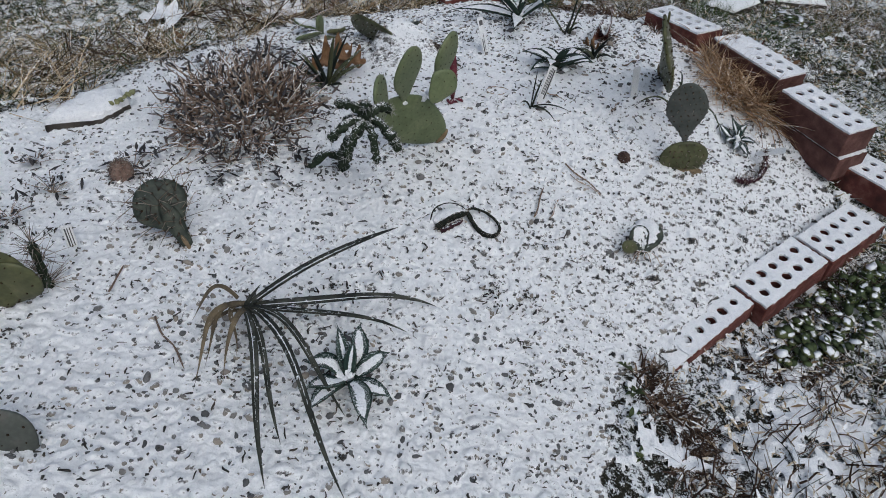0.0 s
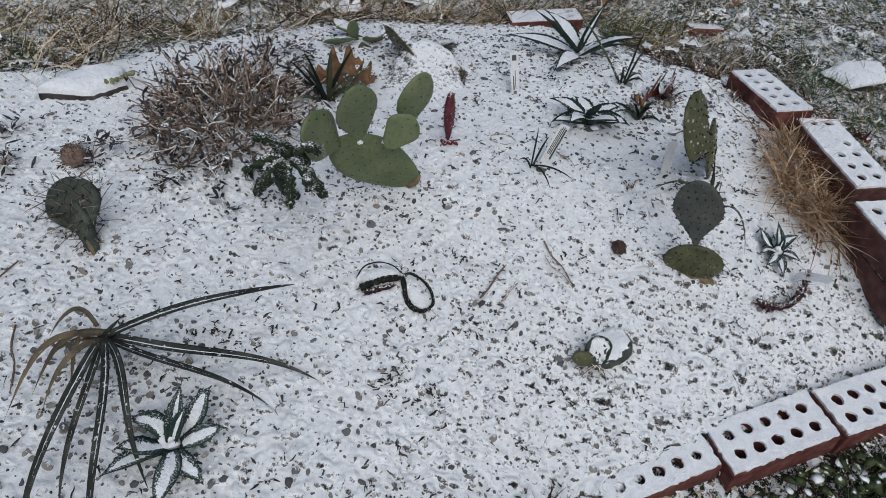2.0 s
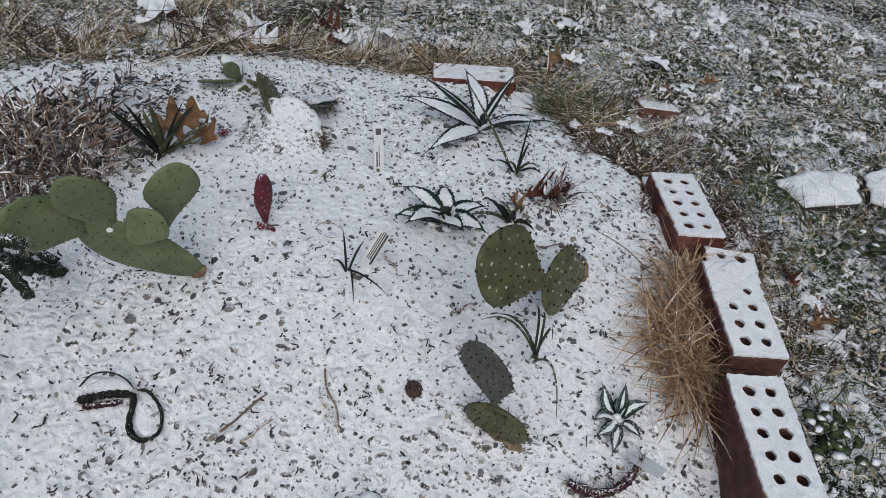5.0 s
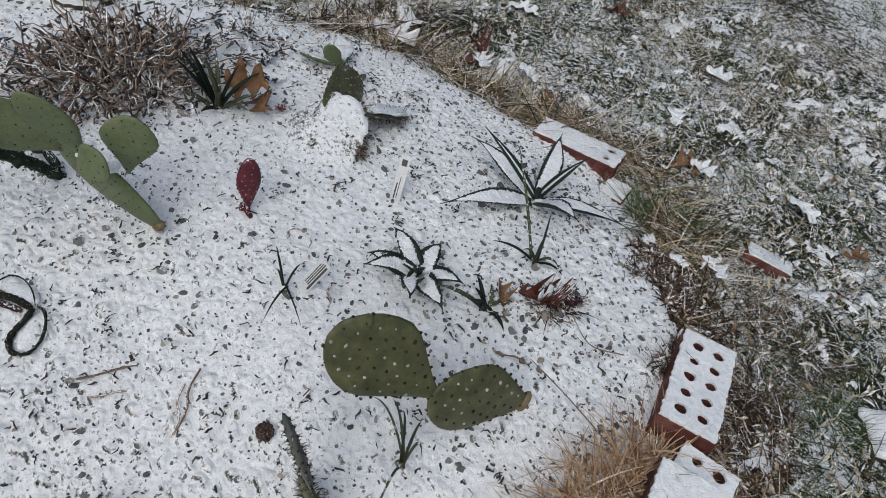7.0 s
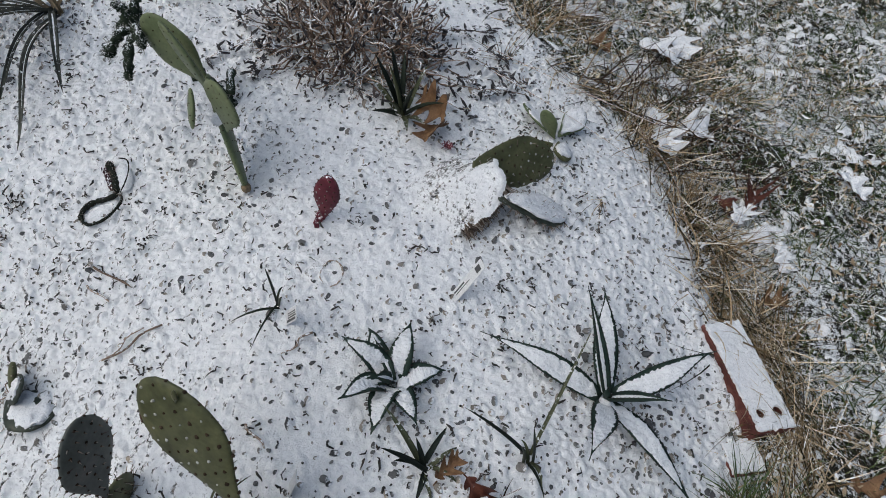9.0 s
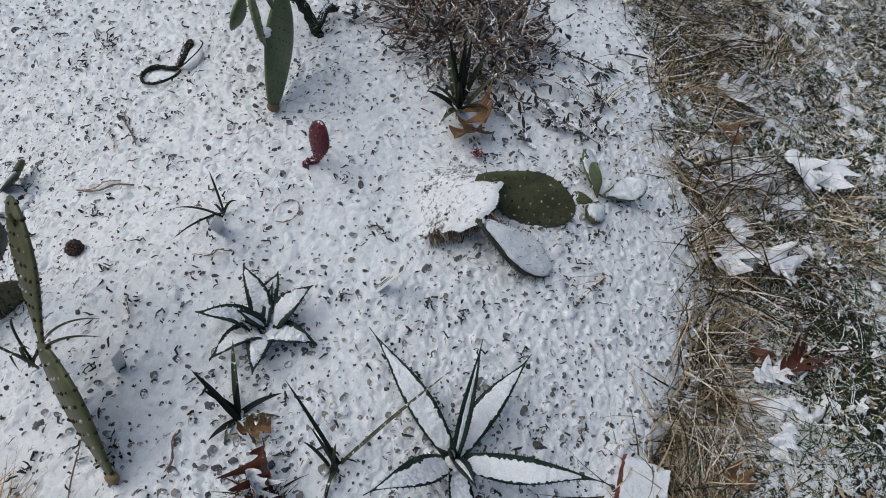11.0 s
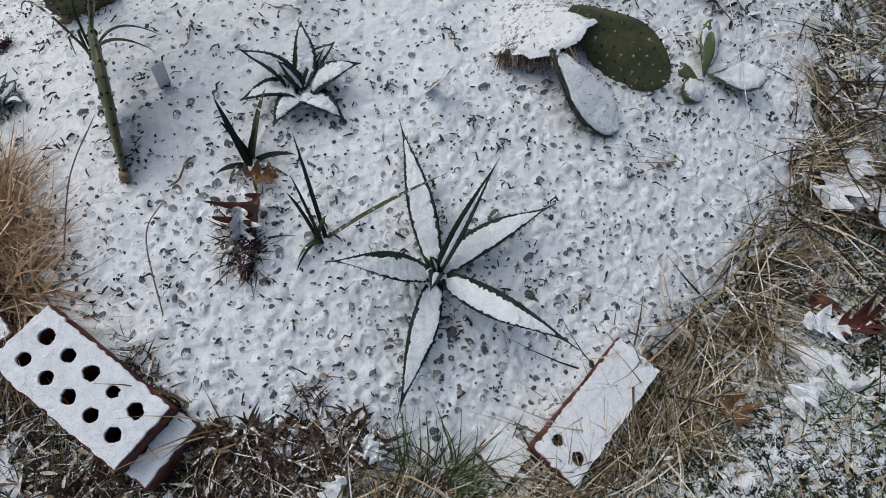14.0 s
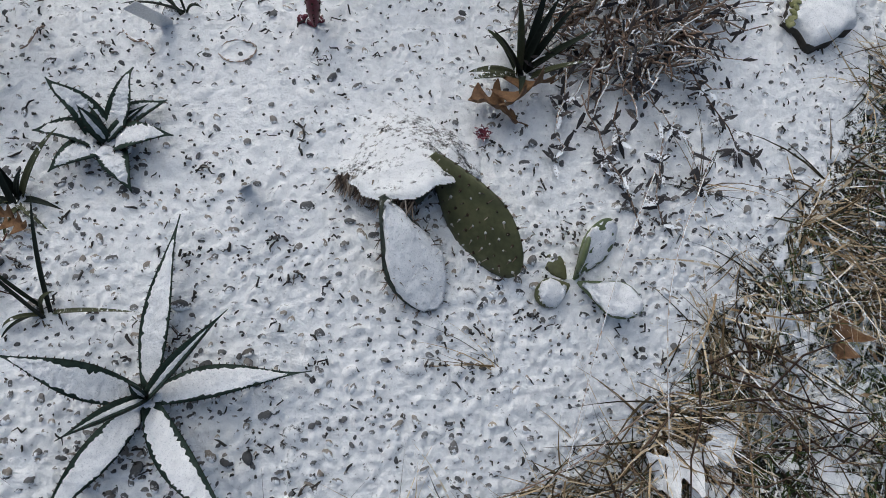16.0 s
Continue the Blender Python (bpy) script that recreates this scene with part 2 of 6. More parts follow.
M_DEAD = surface("dead_weed", [(0.0, (0.016, 0.011, 0.009)), (0.4, (0.06, 0.038, 0.028)), (0.75, (0.19, 0.13, 0.09)), (1.0, (0.45, 0.36, 0.25))], vary="piece", rough=0.8, spec=0.1, snow=0.24, flake=200)
M_GRASS = surface("lawn_blade", [(0.0, (0.012, 0.02, 0.01)), (0.3, (0.035, 0.055, 0.018)), (0.52, (0.085, 0.115, 0.042)), (0.66, (0.2, 0.21, 0.095)), (0.78, (0.42, 0.37, 0.26)), (0.92, (0.66, 0.58, 0.42)), (1.0, (0.07, 0.05, 0.032))], vary="piece", rough=0.75, spec=0.1, snow=0.3, flake=160, grain_mix=0.3)
M_LITTER = surface("leaf_litter", [(0.0, (0.06, 0.035, 0.02)), (0.2, (0.25, 0.17, 0.1)), (0.5, (0.5, 0.42, 0.3)), (0.8, (0.68, 0.6, 0.46)), (1.0, (0.36, 0.2, 0.1))], vary="piece", rough=0.8, spec=0.1, snow=0.3, flake=160, grain_mix=0.3)
M_GREEN = surface("green_grass", [(0.0, (0.025, 0.045, 0.016)), (0.5, (0.06, 0.1, 0.028)), (1.0, (0.13, 0.17, 0.05))], vary="piece", rough=0.6, snow=0.2)
M_OAK = surface("oak_leaf", [(0.3, (0.1, 0.05, 0.025)), (0.55, (0.2, 0.11, 0.052)), (0.75, (0.31, 0.19, 0.1))], scale=50, rough=0.65, snow=0.0)
M_OAK_DARK = surface("red_brown_leaf", [(0.3, (0.05, 0.016, 0.012)), (0.7, (0.15, 0.05, 0.03))], scale=50, rough=0.65, snow=0.2)
M_LEAF = surface("weed_leaf", [(0.0, (0.03, 0.042, 0.018)), (0.5, (0.075, 0.1, 0.04)), (0.8, (0.15, 0.16, 0.06)), (1.0, (0.2, 0.14, 0.06))], vary="piece", rough=0.6, spec=0.2, snow=0.36, flake=90, piece=1.1, crisp=6.0)
M_CHAFF = surface("plant_scraps", [(0.0, (0.015, 0.014, 0.013)), (0.6, (0.05, 0.045, 0.04)), (1.0, (0.12, 0.09, 0.07))], vary="piece", rough=0.8, snow=0.15)
M_CONE = surface("cone_scale", [(0.3, (0.03, 0.018, 0.016)), (0.7, (0.12, 0.07, 0.055))], scale=120, rough=0.8, snow=0.25, flake=300)
M_BALL = surface("barrel_rib", [(0.3, (0.16, 0.1, 0.08)), (0.7, (0.36, 0.25, 0.2))], scale=100, rough=0.8, snow=0.2, flake=300)
M_TAG = surface("white_plastic", [(0.3, (0.72, 0.73, 0.74)), (0.7, (0.8, 0.8, 0.81))], scale=30, rough=0.45)
M_INK = surface("black_print", [(0.3, (0.06, 0.06, 0.065)), (0.7, (0.1, 0.1, 0.1))], scale=30)
M_LICHEN = surface("lichen", [(0.3, (0.14, 0.145, 0.05)), (0.7, (0.32, 0.32, 0.17))], scale=90, rough=0.9, bump=0.6)

# ---- building helpers ----
rng = np.random.default_rng(11)


def put(name, verts, faces, material, parent=None, label="", smooth=True, kind=""):
    """One mesh object, with its points in the world's metres."""
    verts = np.asarray(verts, float)
    if parent is not None:
        verts = verts - np.array(origin(parent))
    me = bpy.data.meshes.new(name)
    me.from_pydata(verts.tolist(), [], faces if isinstance(faces, list) else faces.tolist())
    if smooth:
        me.polygons.foreach_set("use_smooth", [True] * len(me.polygons))
    me.materials.append(material)
    me.update()
    ob = new(name, me)
    ob.parent = parent
    return tagged(ob, label, kind=kind)


def origin(ob):
    at = Vector((0, 0, 0))
    while ob is not None:
        at += ob.location
        ob = ob.parent
    return at


def thing(name, at, label, category, group=""):
    ob = new(name)
    ob.location = at
    ob.empty_display_size = 0.02
    return tagged(ob, label, category, group)


def unit(v):
    v = np.asarray(v, float)
    return v / np.maximum(np.linalg.norm(v, axis=-1, keepdims=True), 1e-9)


def tubes(p, r, sides=5):
    """Tubes along the points p (n, k, 3) with radii r (n, k)."""
    p, r = np.asarray(p, float), np.asarray(r, float)
    n, k = p.shape[:2]
    tan = unit(np.gradient(p, axis=1))
    ref = np.where(np.abs(tan[:, :1, 2:3]) > 0.8, np.array([1.0, 0, 0]), np.array([0, 0, 1.0]))
    a = unit(np.cross(tan, np.broadcast_to(ref, tan.shape)))
    b = np.cross(tan, a)
    ang = np.arange(sides) * 2 * np.pi / sides
    ring = a[:, :, None] * np.cos(ang)[:, None] + b[:, :, None] * np.sin(ang)[:, None]
    v = (p[:, :, None] + ring * r[:, :, None, None]).reshape(-1, 3)
    i, j, s = np.meshgrid(np.arange(n), np.arange(k - 1), np.arange(sides), indexing="ij")
    at = (i * k + j) * sides
    f = np.stack([at + s, at + (s + 1) % sides, at + sides + (s + 1) % sides, at + sides + s], -1).reshape(-1, 4)
    caps = []
    for q in range(n):
        caps.append([(q * k) * sides + s for s in range(sides)][::-1])
        caps.append([(q * k + k - 1) * sides + s for s in range(sides)])
    return v, f.tolist() + (caps if sides > 3 else [])


def ribbons(p, w, side):
    """Flat blades along p (n, k, 3), of widths w (n, k), spread along side (n, 3)."""
    n, k = p.shape[:2]
    off = side[:, None] * w[:, :, None] / 2
    v = np.stack([p - off, p + off], 2).reshape(-1, 3)
    i, j = np.meshgrid(np.arange(n), np.arange(k - 1), indexing="ij")
    at = (i * k + j) * 2
    return v, np.stack([at, at + 1, at + 3, at + 2], -1).reshape(-1, 4)


def blades(roots, azimuth, length, width, lean, droop, r, levels=4, wave=0.15):
    """Grass blades: lean 0 is upright, 1 lies flat; droop bends the tip down."""
    n = len(roots)
    s = np.linspace(0, 1, levels)[None]
    flat = np.stack([np.cos(azimuth), np.sin(azimuth), 0 * azimuth], -1)
    side = np.stack([-np.sin(azimuth), np.cos(azimuth), 0 * azimuth], -1)
    out = length[:, None] * (np.sin(lean * np.pi / 2)[:, None] * s + droop[:, None] * 0.5 * s**2)
    up = length[:, None] * (np.cos(lean * np.pi / 2)[:, None] * s - droop[:, None] * s**2 * 0.7)
    sway = length[:, None] * wave * r.normal(size=(n, 1)) * s**2
    p = roots[:, None] + flat[:, None] * out[..., None] + side[:, None] * sway[..., None]
    p[..., 2] += up
    w = width[:, None] * np.maximum(1 - s**1.6, 0.08)
    return ribbons(p, w, unit(side + r.normal(size=(n, 3)) * 0.35))


ICO = bmesh.new()
bmesh.ops.create_icosphere(ICO, subdivisions=2, radius=1.0)
ICO_V = np.array([v.co[:] for v in ICO.verts])
ICO_F = np.array([[v.index for v in f.verts] for f in ICO.faces])
ICO.free()
ICO = bmesh.new()
bmesh.ops.create_icosphere(ICO, subdivisions=1, radius=1.0)
ICO_V1 = np.array([v.co[:] for v in ICO.verts])
ICO_F1 = np.array([[v.index for v in f.verts] for f in ICO.faces])
ICO.free()


def stones(at, size, r, rough=0.13, tmpl=None, turn=None):
    """Rounded pebbles at the points at (n, 3), with half axes size (n, 3)."""
    tv, tf = tmpl or (ICO_V, ICO_F)
    n = len(at)
    ang = r.uniform(0, 2 * np.pi, n) if turn is None else turn
    v = tv[None] * size[:, None] * (1 + rough * r.normal(size=(n, len(tv), 1)) * 0.5)
    c, s = np.cos(ang)[:, None], np.sin(ang)[:, None]
    v = np.stack([v[..., 0] * c - v[..., 1] * s, v[..., 0] * s + v[..., 1] * c, v[..., 2]], -1)
    tilt = r.normal(size=(n, 2, 1)) * 0.25
    v[..., 2] += v[..., 0] * tilt[:, 0] + v[..., 1] * tilt[:, 1]
    f = tf[None] + (np.arange(n) * len(tv))[:, None, None]
    return (v + at[:, None]).reshape(-1, 3), f.reshape(-1, 3)


# ---- the lie of the land ----
CUBIC = np.array([0.0528, -0.0075, 0.0413, -0.1031, 0.2091, -0.1195, -0.0295, 0.0625, -0.0823, -0.1464])
LAWN_AT = np.array([(-0.27, 2.3, -0.07), (0.05, 2.46, -0.045), (-0.36, 2.0, -0.05), (0.91, 2.155, -0.03), (-0.83, 2.07, -0.12), (0.4, 2.3, -0.02), (0.9, 0.75, -0.18), (0.6, 0.55, -0.12), (1.2, 1.2, -0.12), (1.15, 1.6, -0.03), (1.0, 1.95, 0.0), (-0.8, 1.3, -0.03), (-0.7, 0.9, 0.0)])
BED = np.array([(-1.0, 0.2), (0.36, 0.2), (0.35, 0.56), (0.40, 0.76), (0.50, 0.84), (0.60, 0.95), (0.76, 1.06), (0.93, 1.19), (0.985, 1.29), (0.955, 1.36), (0.885, 1.5), (0.80, 1.70), (0.71, 1.79), (0.62, 1.93), (0.50, 2.06), (0.40, 2.10), (0.31, 2.13), (0.24, 2.135), (0.05, 2.075), (-0.12, 2.035), (-0.25, 1.98), (-0.38, 1.85), (-0.50, 1.70), (-0.64, 1.56), (-0.71, 1.42), (-0.85, 1.3), (-1.0, 1.2)])


def bed_height(x, y):
    x, y = np.clip(x, -0.75, 1.0), np.clip(y, 0.45, 2.12) - 1.3
    dip = 0.032 * np.exp(-((x - 0.47) ** 2 + (y + 0.42) ** 2) / 0.17**2)
    rise = 0.016 * np.exp(-((x - 0.36) ** 2 / 0.28**2 + (y - 0.07) ** 2 / 0.13**2))
    heap = 0.026 * np.exp(-((x - 0.15) ** 2 / 0.15**2 + (y - 0.79 - 0.35 * (x - 0.15)) ** 2 / 0.05**2))
    return heap + rise - dip + sum(c * b for c, b in zip(CUBIC, (1, x, y, x * x, x * y, y * y, x**3, x * x * y, x * y * y, y**3)))


def lawn_height(x, y):
    x, y = np.asarray(x, float), np.asarray(y, float)
    w = 1 / ((LAWN_AT[:, 0] - x[..., None]) ** 2 + (LAWN_AT[:, 1] - y[..., None]) ** 2 + 0.03) ** 1.5
    return (w * LAWN_AT[:, 2]).sum(-1) / w.sum(-1)


def bed_inside(x, y):
    """How far inside the bed's edge a place lies; outside it is negative."""
    x, y = np.asarray(x, float), np.asarray(y, float)
    near, odd = np.full(x.shape, 9.0), np.zeros(x.shape, bool)
    for (ax, ay), (bx, by) in zip(BED, np.roll(BED, -1, 0)):
        s = np.clip(((x - ax) * (bx - ax) + (y - ay) * (by - ay)) / ((bx - ax) ** 2 + (by - ay) ** 2), 0, 1)
        near = np.minimum(near, np.hypot(x - ax - s * (bx - ax), y - ay - s * (by - ay)))
        odd ^= ((ay > y) != (by > y)) & (x < (bx - ax) * (y - ay) / (by - ay + 1e-12) + ax)
    return np.where(odd, near, -near)


def smooth_step(a, b, x):
    s = np.clip((x - a) / (b - a), 0, 1)
    return s * s * (3 - 2 * s)


def ground_height(x, y):
    """The height of whatever lies on top: the bed inside its edge, else the lawn."""
    d = bed_inside(x, y)
    right = smooth_step(0.1, 0.5, np.asarray(x, float))
    reach = 0.3 - 0.24 * right * smooth_step(0.68, 0.85, np.asarray(y, float))
    w = smooth_step(-reach, 0.0, d)
    return w * bed_height(x, y) + (1 - w) * lawn_height(x, y)


def gz(x, y):
    return float(ground_height(np.array(x), np.array(y)))


def soil_noise(x, y, scale, amount):
    v = np.array([noise.noise(Vector((a * scale, b * scale, 3.1))) for a, b in zip(x.ravel(), y.ravel())])
    return amount * v.reshape(x.shape)


# ---- ground: one sheet to the horizon ----
def axis(near0, near1, step, far):
    out = [near1 + step * 1.35**i for i in range(1, 40) if step * 1.35**i < far]
    back = [near0 - step * 1.35**i for i in range(1, 40) if step * 1.35**i < far]
    return np.array(back[::-1] + list(np.arange(near0, near1 + step / 2, step)) + out)


gx, gy = axis(-2.2, 2.4, 0.03, 90.0), axis(-0.6, 4.0, 0.03, 90.0)
X, Y = np.meshgrid(gx, gy, indexing="ij")
Z = ground_height(X, Y) - 0.035 * smooth_step(-0.01, 0.06, bed_inside(X, Y)) + soil_noise(X, Y, 9.0, 0.012) * (bed_inside(X, Y) < 0)
idx = np.arange(X.size).reshape(X.shape)
quads = np.stack([idx[:-1, :-1], idx[1:, :-1], idx[1:, 1:], idx[:-1, 1:]], -1).reshape(-1, 4)
tagged(put("ground", np.stack([X, Y, Z], -1).reshape(-1, 3), quads, M_LAWN), "winter lawn soil and thatch patched with thin snow", "ground", kind="structure")

# ---- gravel bed: snow sheet that follows the stones under it ----
STEP, CELL = 0.0028, 0.0104
bx, by = np.arange(-0.98, 1.03, STEP), np.arange(0.22, 2.16, STEP)
X, Y = np.meshgrid(bx, by, indexing="ij")
inside = bed_inside(X, Y) + 0.012 * np.sin(X * 61 + 3 * np.sin(Y * 37)) * np.sin(Y * 53 + 2 * np.sin(X * 41))
nx, ny = int(2.1 / CELL), int(2.05 / CELL)
cx = -1.0 + (np.arange(nx)[:, None] + rng.uniform(0.1, 0.9, (nx, ny))) * CELL
cy = 0.2 + (np.arange(ny)[None] + rng.uniform(0.1, 0.9, (nx, ny))) * CELL
ct, ca = rng.uniform(0, np.pi, (nx, ny)), rng.uniform(1.0, 1.9, (nx, ny))
cr = np.clip(rng.lognormal(np.log(0.004), 0.3, (nx, ny)), 0.002, 0.009)
proud = np.clip(rng.normal(0.75, 0.4, (nx, ny)), 0.0, 1.3)
proud *= 1 + 0.1 * smooth_step(1.25, 0.95, cy)
proud *= 1 - 0.4 * smooth_step(1.15, 1.5, cy) * smooth_step(1.72, 1.55, cy) * smooth_step(0.75, 0.45, cx)
ci, cj = ((X + 1.0) / CELL).astype(int), ((Y - 0.2) / CELL).astype(int)
lump = np.zeros_like(X)
for di in (-1, 0, 1):
    for dj in (-1, 0, 1):
        a, b = np.clip(ci + di, 0, nx - 1), np.clip(cj + dj, 0, ny - 1)
        dx, dy, co, si = X - cx[a, b], Y - cy[a, b], np.cos(ct[a, b]), np.sin(ct[a, b])
        d2 = ((dx * co + dy * si) ** 2 / ca[a, b] + (dy * co - dx * si) ** 2 * ca[a, b]) / (1.45 * cr[a, b]) ** 2
        lump = np.maximum(lump, proud[a, b] * cr[a, b] * np.maximum(1 - d2, 0) ** 0.7)
Z = bed_height(X, Y) + 0.95 * lump + rng.normal(size=X.shape) * 0.0003
Z = Z - 0.05 * smooth_step(0.0, -0.03, inside)
idx = np.arange(X.size).reshape(X.shape)
quads = np.stack([idx[:-1, :-1], idx[1:, :-1], idx[1:, 1:], idx[:-1, 1:]], -1).reshape(-1, 4)
keep = (inside > -0.03).ravel()
quads = quads[keep[quads].all(1)]
used = np.unique(quads)
renum = np.zeros(X.size, int)
renum[used] = np.arange(len(used))
bed = tagged(put("gravel_bed", np.stack([X, Y, Z], -1).reshape(-1, 3)[used], renum[quads], M_BED), "mounded pea gravel bed under a thin broken snow cover", "gravel bed", kind="structure")


SHELTER = [(0.30, 1.93, 0.09, 0.9), (0.22, 1.86, 0.06, 0.5), (0.05, 1.12, 0.07, 0.7), (0.0, 1.18, 0.07, 0.5), (-0.12, 1.1, 0.06, 0.4), (-0.2, 0.72, 0.1, 0.9), (-0.06, 0.66, 0.1, 0.9), (-0.33, 1.28, 0.12, 0.8), (-0.36, 0.88, 0.07, 0.9), (0.36, 1.57, 0.06, 0.8), (0.58, 1.5, 0.08, 0.6), (0.61, 1.24, 0.05, 0.8), (0.47, 1.03, 0.06, 0.9), (0.48, 1.7, 0.06, 0.9), (-0.18, 1.42, 0.07, 0.8), (-0.05, 1.62, 0.07, 0.6), (0.42, 0.62, 0.12, 0.7), (0.76, 1.37, 0.05, 0.7), (0.3, 0.95, 0.14, 0.35), (-0.5, 1.07, 0.05, 0.6), (-0.3, 0.58, 0.2, 0.25), (0.12, 0.66, 0.2, 0.25)]


def pebbles():
    bare = sum(k * np.exp(-((cx - x) ** 2 + (cy - y) ** 2) / (w * w)) for x, y, w, k in SHELTER)
    ok = (bed_inside(cx, cy) > 0.0) & (rng.uniform(size=cx.shape) < 0.36 + 0.14 * smooth_step(0.95, 0.7, cy) - 0.1 * smooth_step(1.05, 1.4, cy) + 0.34 * smooth_step(1.5, 1.75, cy) + 0.28 * np.minimum(bare, 1))
    x, y, r0 = cx[ok], cy[ok], cr[ok] * rng.uniform(0.4, 0.86, ok.sum()) * (1 + 0.15 * bare[ok] + 0.12 * smooth_step(1.42, 1.75, cy[ok]))
    z = bed_height(x, y) + (rng.uniform(0.0, 0.5, len(x)) + 0.4 * np.minimum(bare[ok], 1)) * r0
    wide = ca[ok] ** 0.5
    size = np.stack([1.2 * r0 * wide, 1.2 * r0 / wide, r0 * rng.uniform(0.6, 0.9, len(x))], -1)
    at = np.stack([x, y, z], -1)
    near = (x > 0.12) & (x < 0.42) & (y > 1.66) & (y < 1.98)
    pick = np.flatnonzero(near)[:300]
    rest = np.ones(len(x), bool)
    rest[pick] = False
    v, f = stones(at[rest], size[rest], rng, rough=0.24, turn=ct[ok][rest])
    tagged(put("gravel", v, f, M_PEBBLE, bed, "small grey and tan pebbles showing through snow"), kind="stuff")
    shapes = []
    for i in range(8):
        v, f = stones(np.zeros((1, 3)), np.array([[1.35, 0.95, 0.75]]), rng, 0.17)
        ob = put("pebble", v, f, M_PEBBLE, bed)
        shapes.append(ob.data)
        bpy.data.objects.remove(ob)
    for i, q in enumerate(pick):
        ob = new("pebble", shapes[i % 8])
        ob.parent = bed
        ob.location, ob.scale, ob.rotation_euler = at[q], (r0[q],) * 3, (0, 0, rng.uniform(0, 6.28))


# ---- cored bricks ----
def ring_points(x, y, r, n=14, jitter=0.0):
    a = np.arange(n) * 2 * np.pi / n
    rr = r * (1 + jitter * rng.normal(size=n))
    return [(x + rr[i] * math.cos(a[i]), y + rr[i] * math.sin(a[i])) for i in range(n)]


def holed_slab(outline, holes, z0, z1):
    bm = bmesh.new()
    edges = []
    for loop in [outline] + holes:
        vs = [bm.verts.new((x, y, z0)) for x, y in loop]
        edges += [bm.edges.new((vs[i], vs[(i + 1) % len(vs)])) for i in range(len(vs))]
    bmesh.ops.triangle_fill(bm, edges=edges, use_beauty=True, use_dissolve=False)
    grown = bmesh.ops.extrude_face_region(bm, geom=bm.faces[:])
    for g in grown["geom"]:
        if isinstance(g, bmesh.types.BMVert):
            g.co.z = z1
    bmesh.ops.recalc_face_normals(bm, faces=bm.faces[:])
    return bm


def part_bm(name, bm, material, parent, label="", smooth=False):
    me = bpy.data.meshes.new(name)
    bm.to_mesh(me)
    bm.free()
    me.materials.append(material)
    if smooth:
        me.polygons.foreach_set("use_smooth", [True] * len(me.polygons))
    ob = new(name, me)
    ob.parent = parent
    return tagged(ob, label)


def edge_loop(l, w, step=0.012, jitter=0.0008):
    pts = []
    for (ax, ay), (bx2, by2) in zip([(-l, -w), (l, -w), (l, w), (-l, w)], [(l, -w), (l, w), (-l, w), (-l, -w)]):
        n = max(2, int(math.hypot(bx2 - ax, by2 - ay) / step))
        pts += [(ax + (bx2 - ax) * i / n + rng.normal() * jitter, ay + (by2 - ay) * i / n + rng.normal() * jitter) for i in range(n)]
    return pts


def brick(at, angle, label, length=0.198, width=0.092, height=0.057, pitch=(0, 0), material=None, filled=(), snow=0.006, hole=0.0105, rows=2, cols=5):
    """A cored brick whose top centre is at, turned by angle; filled: cores that lie hidden under snow."""
    ob = thing("brick", at, label, "brick", "bricks edging the bed")
    ob.rotation_euler = (radians(pitch[0]), radians(pitch[1]), radians(angle))
    places = [((i - (cols - 1) / 2) * 0.0345, (j - (rows - 1) / 2) * 0.034) for j in range(rows) for i in range(cols)]
    l, w = length / 2, width / 2
    places = [(x, y) for x, y in places if abs(x) < l - 0.014]
    body = part_bm("body", holed_slab(edge_loop(l, w, 0.02, 0.0004), [ring_points(x, y, hole) for x, y in places], -height - snow, -snow), material or M_BRICK, ob)
    body.modifiers.new("worn", "BEVEL").width = 0.0015
    body.modifiers["worn"].segments = 1
    body.modifiers["worn"].angle_limit = radians(60)
    holes = [ring_points(x, y, hole * rng.uniform(0.72, 1.0), jitter=0.07) for k, (x, y) in enumerate(places) if k not in filled]
    bm = holed_slab(edge_loop(l - 0.0022, w - 0.0022, 0.0045, 0.0009), holes, -snow + 0.0005, 0.0)
    cap = part_bm("snow_cap", bm, M_SNOW, ob, "thin crust of snow round the core holes")
    cap.modifiers.new("soft", "BEVEL").width = 0.0022
    cap.modifiers["soft"].segments = 2
    core = bmesh.new()
    bmesh.ops.create_grid(core, x_segments=1, y_segments=1, size=1.0)
    for v in core.verts:
        v.co = (v.co.x * (l - 0.004), v.co.y * (w - 0.004), -height - snow + 0.004)
    part_bm("core_floor", core, M_CORE, ob)
    return ob


brick((0.600, 0.934, -0.094), 39.7, "red cored brick sunk level with the snowy gravel", pitch=(0, -6), filled=(6, 7, 8, 9, 5), height=0.06)
brick((0.497, 0.849, -0.112), 39.7, "broken red brick end at the foot of the row", length=0.085, cols=2, filled=(2, 3, 1), pitch=(0, -8))
brick((0.773, 1.042, -0.070), 37.0, "snow-capped red cored brick with ten dark holes", pitch=(0, -7))
brick((0.942, 1.166, -0.060), 37.5, "snow-capped red cored brick in the low corner", pitch=(0, -2))
brick((0.630, 0.931, -0.160), 39.0, "brown brick of the lower course, half buried", material=M_BRICK_DARK, cols=0, snow=0.004, length=0.22)
brick((1.063, 1.352, -0.022), -52.0, "red cored brick laid across the corner under snow")
brick((0.957, 1.435, 0.076), -62.0, "dark brown cored brick on the upper course, snowy top", material=M_BRICK_DARK)
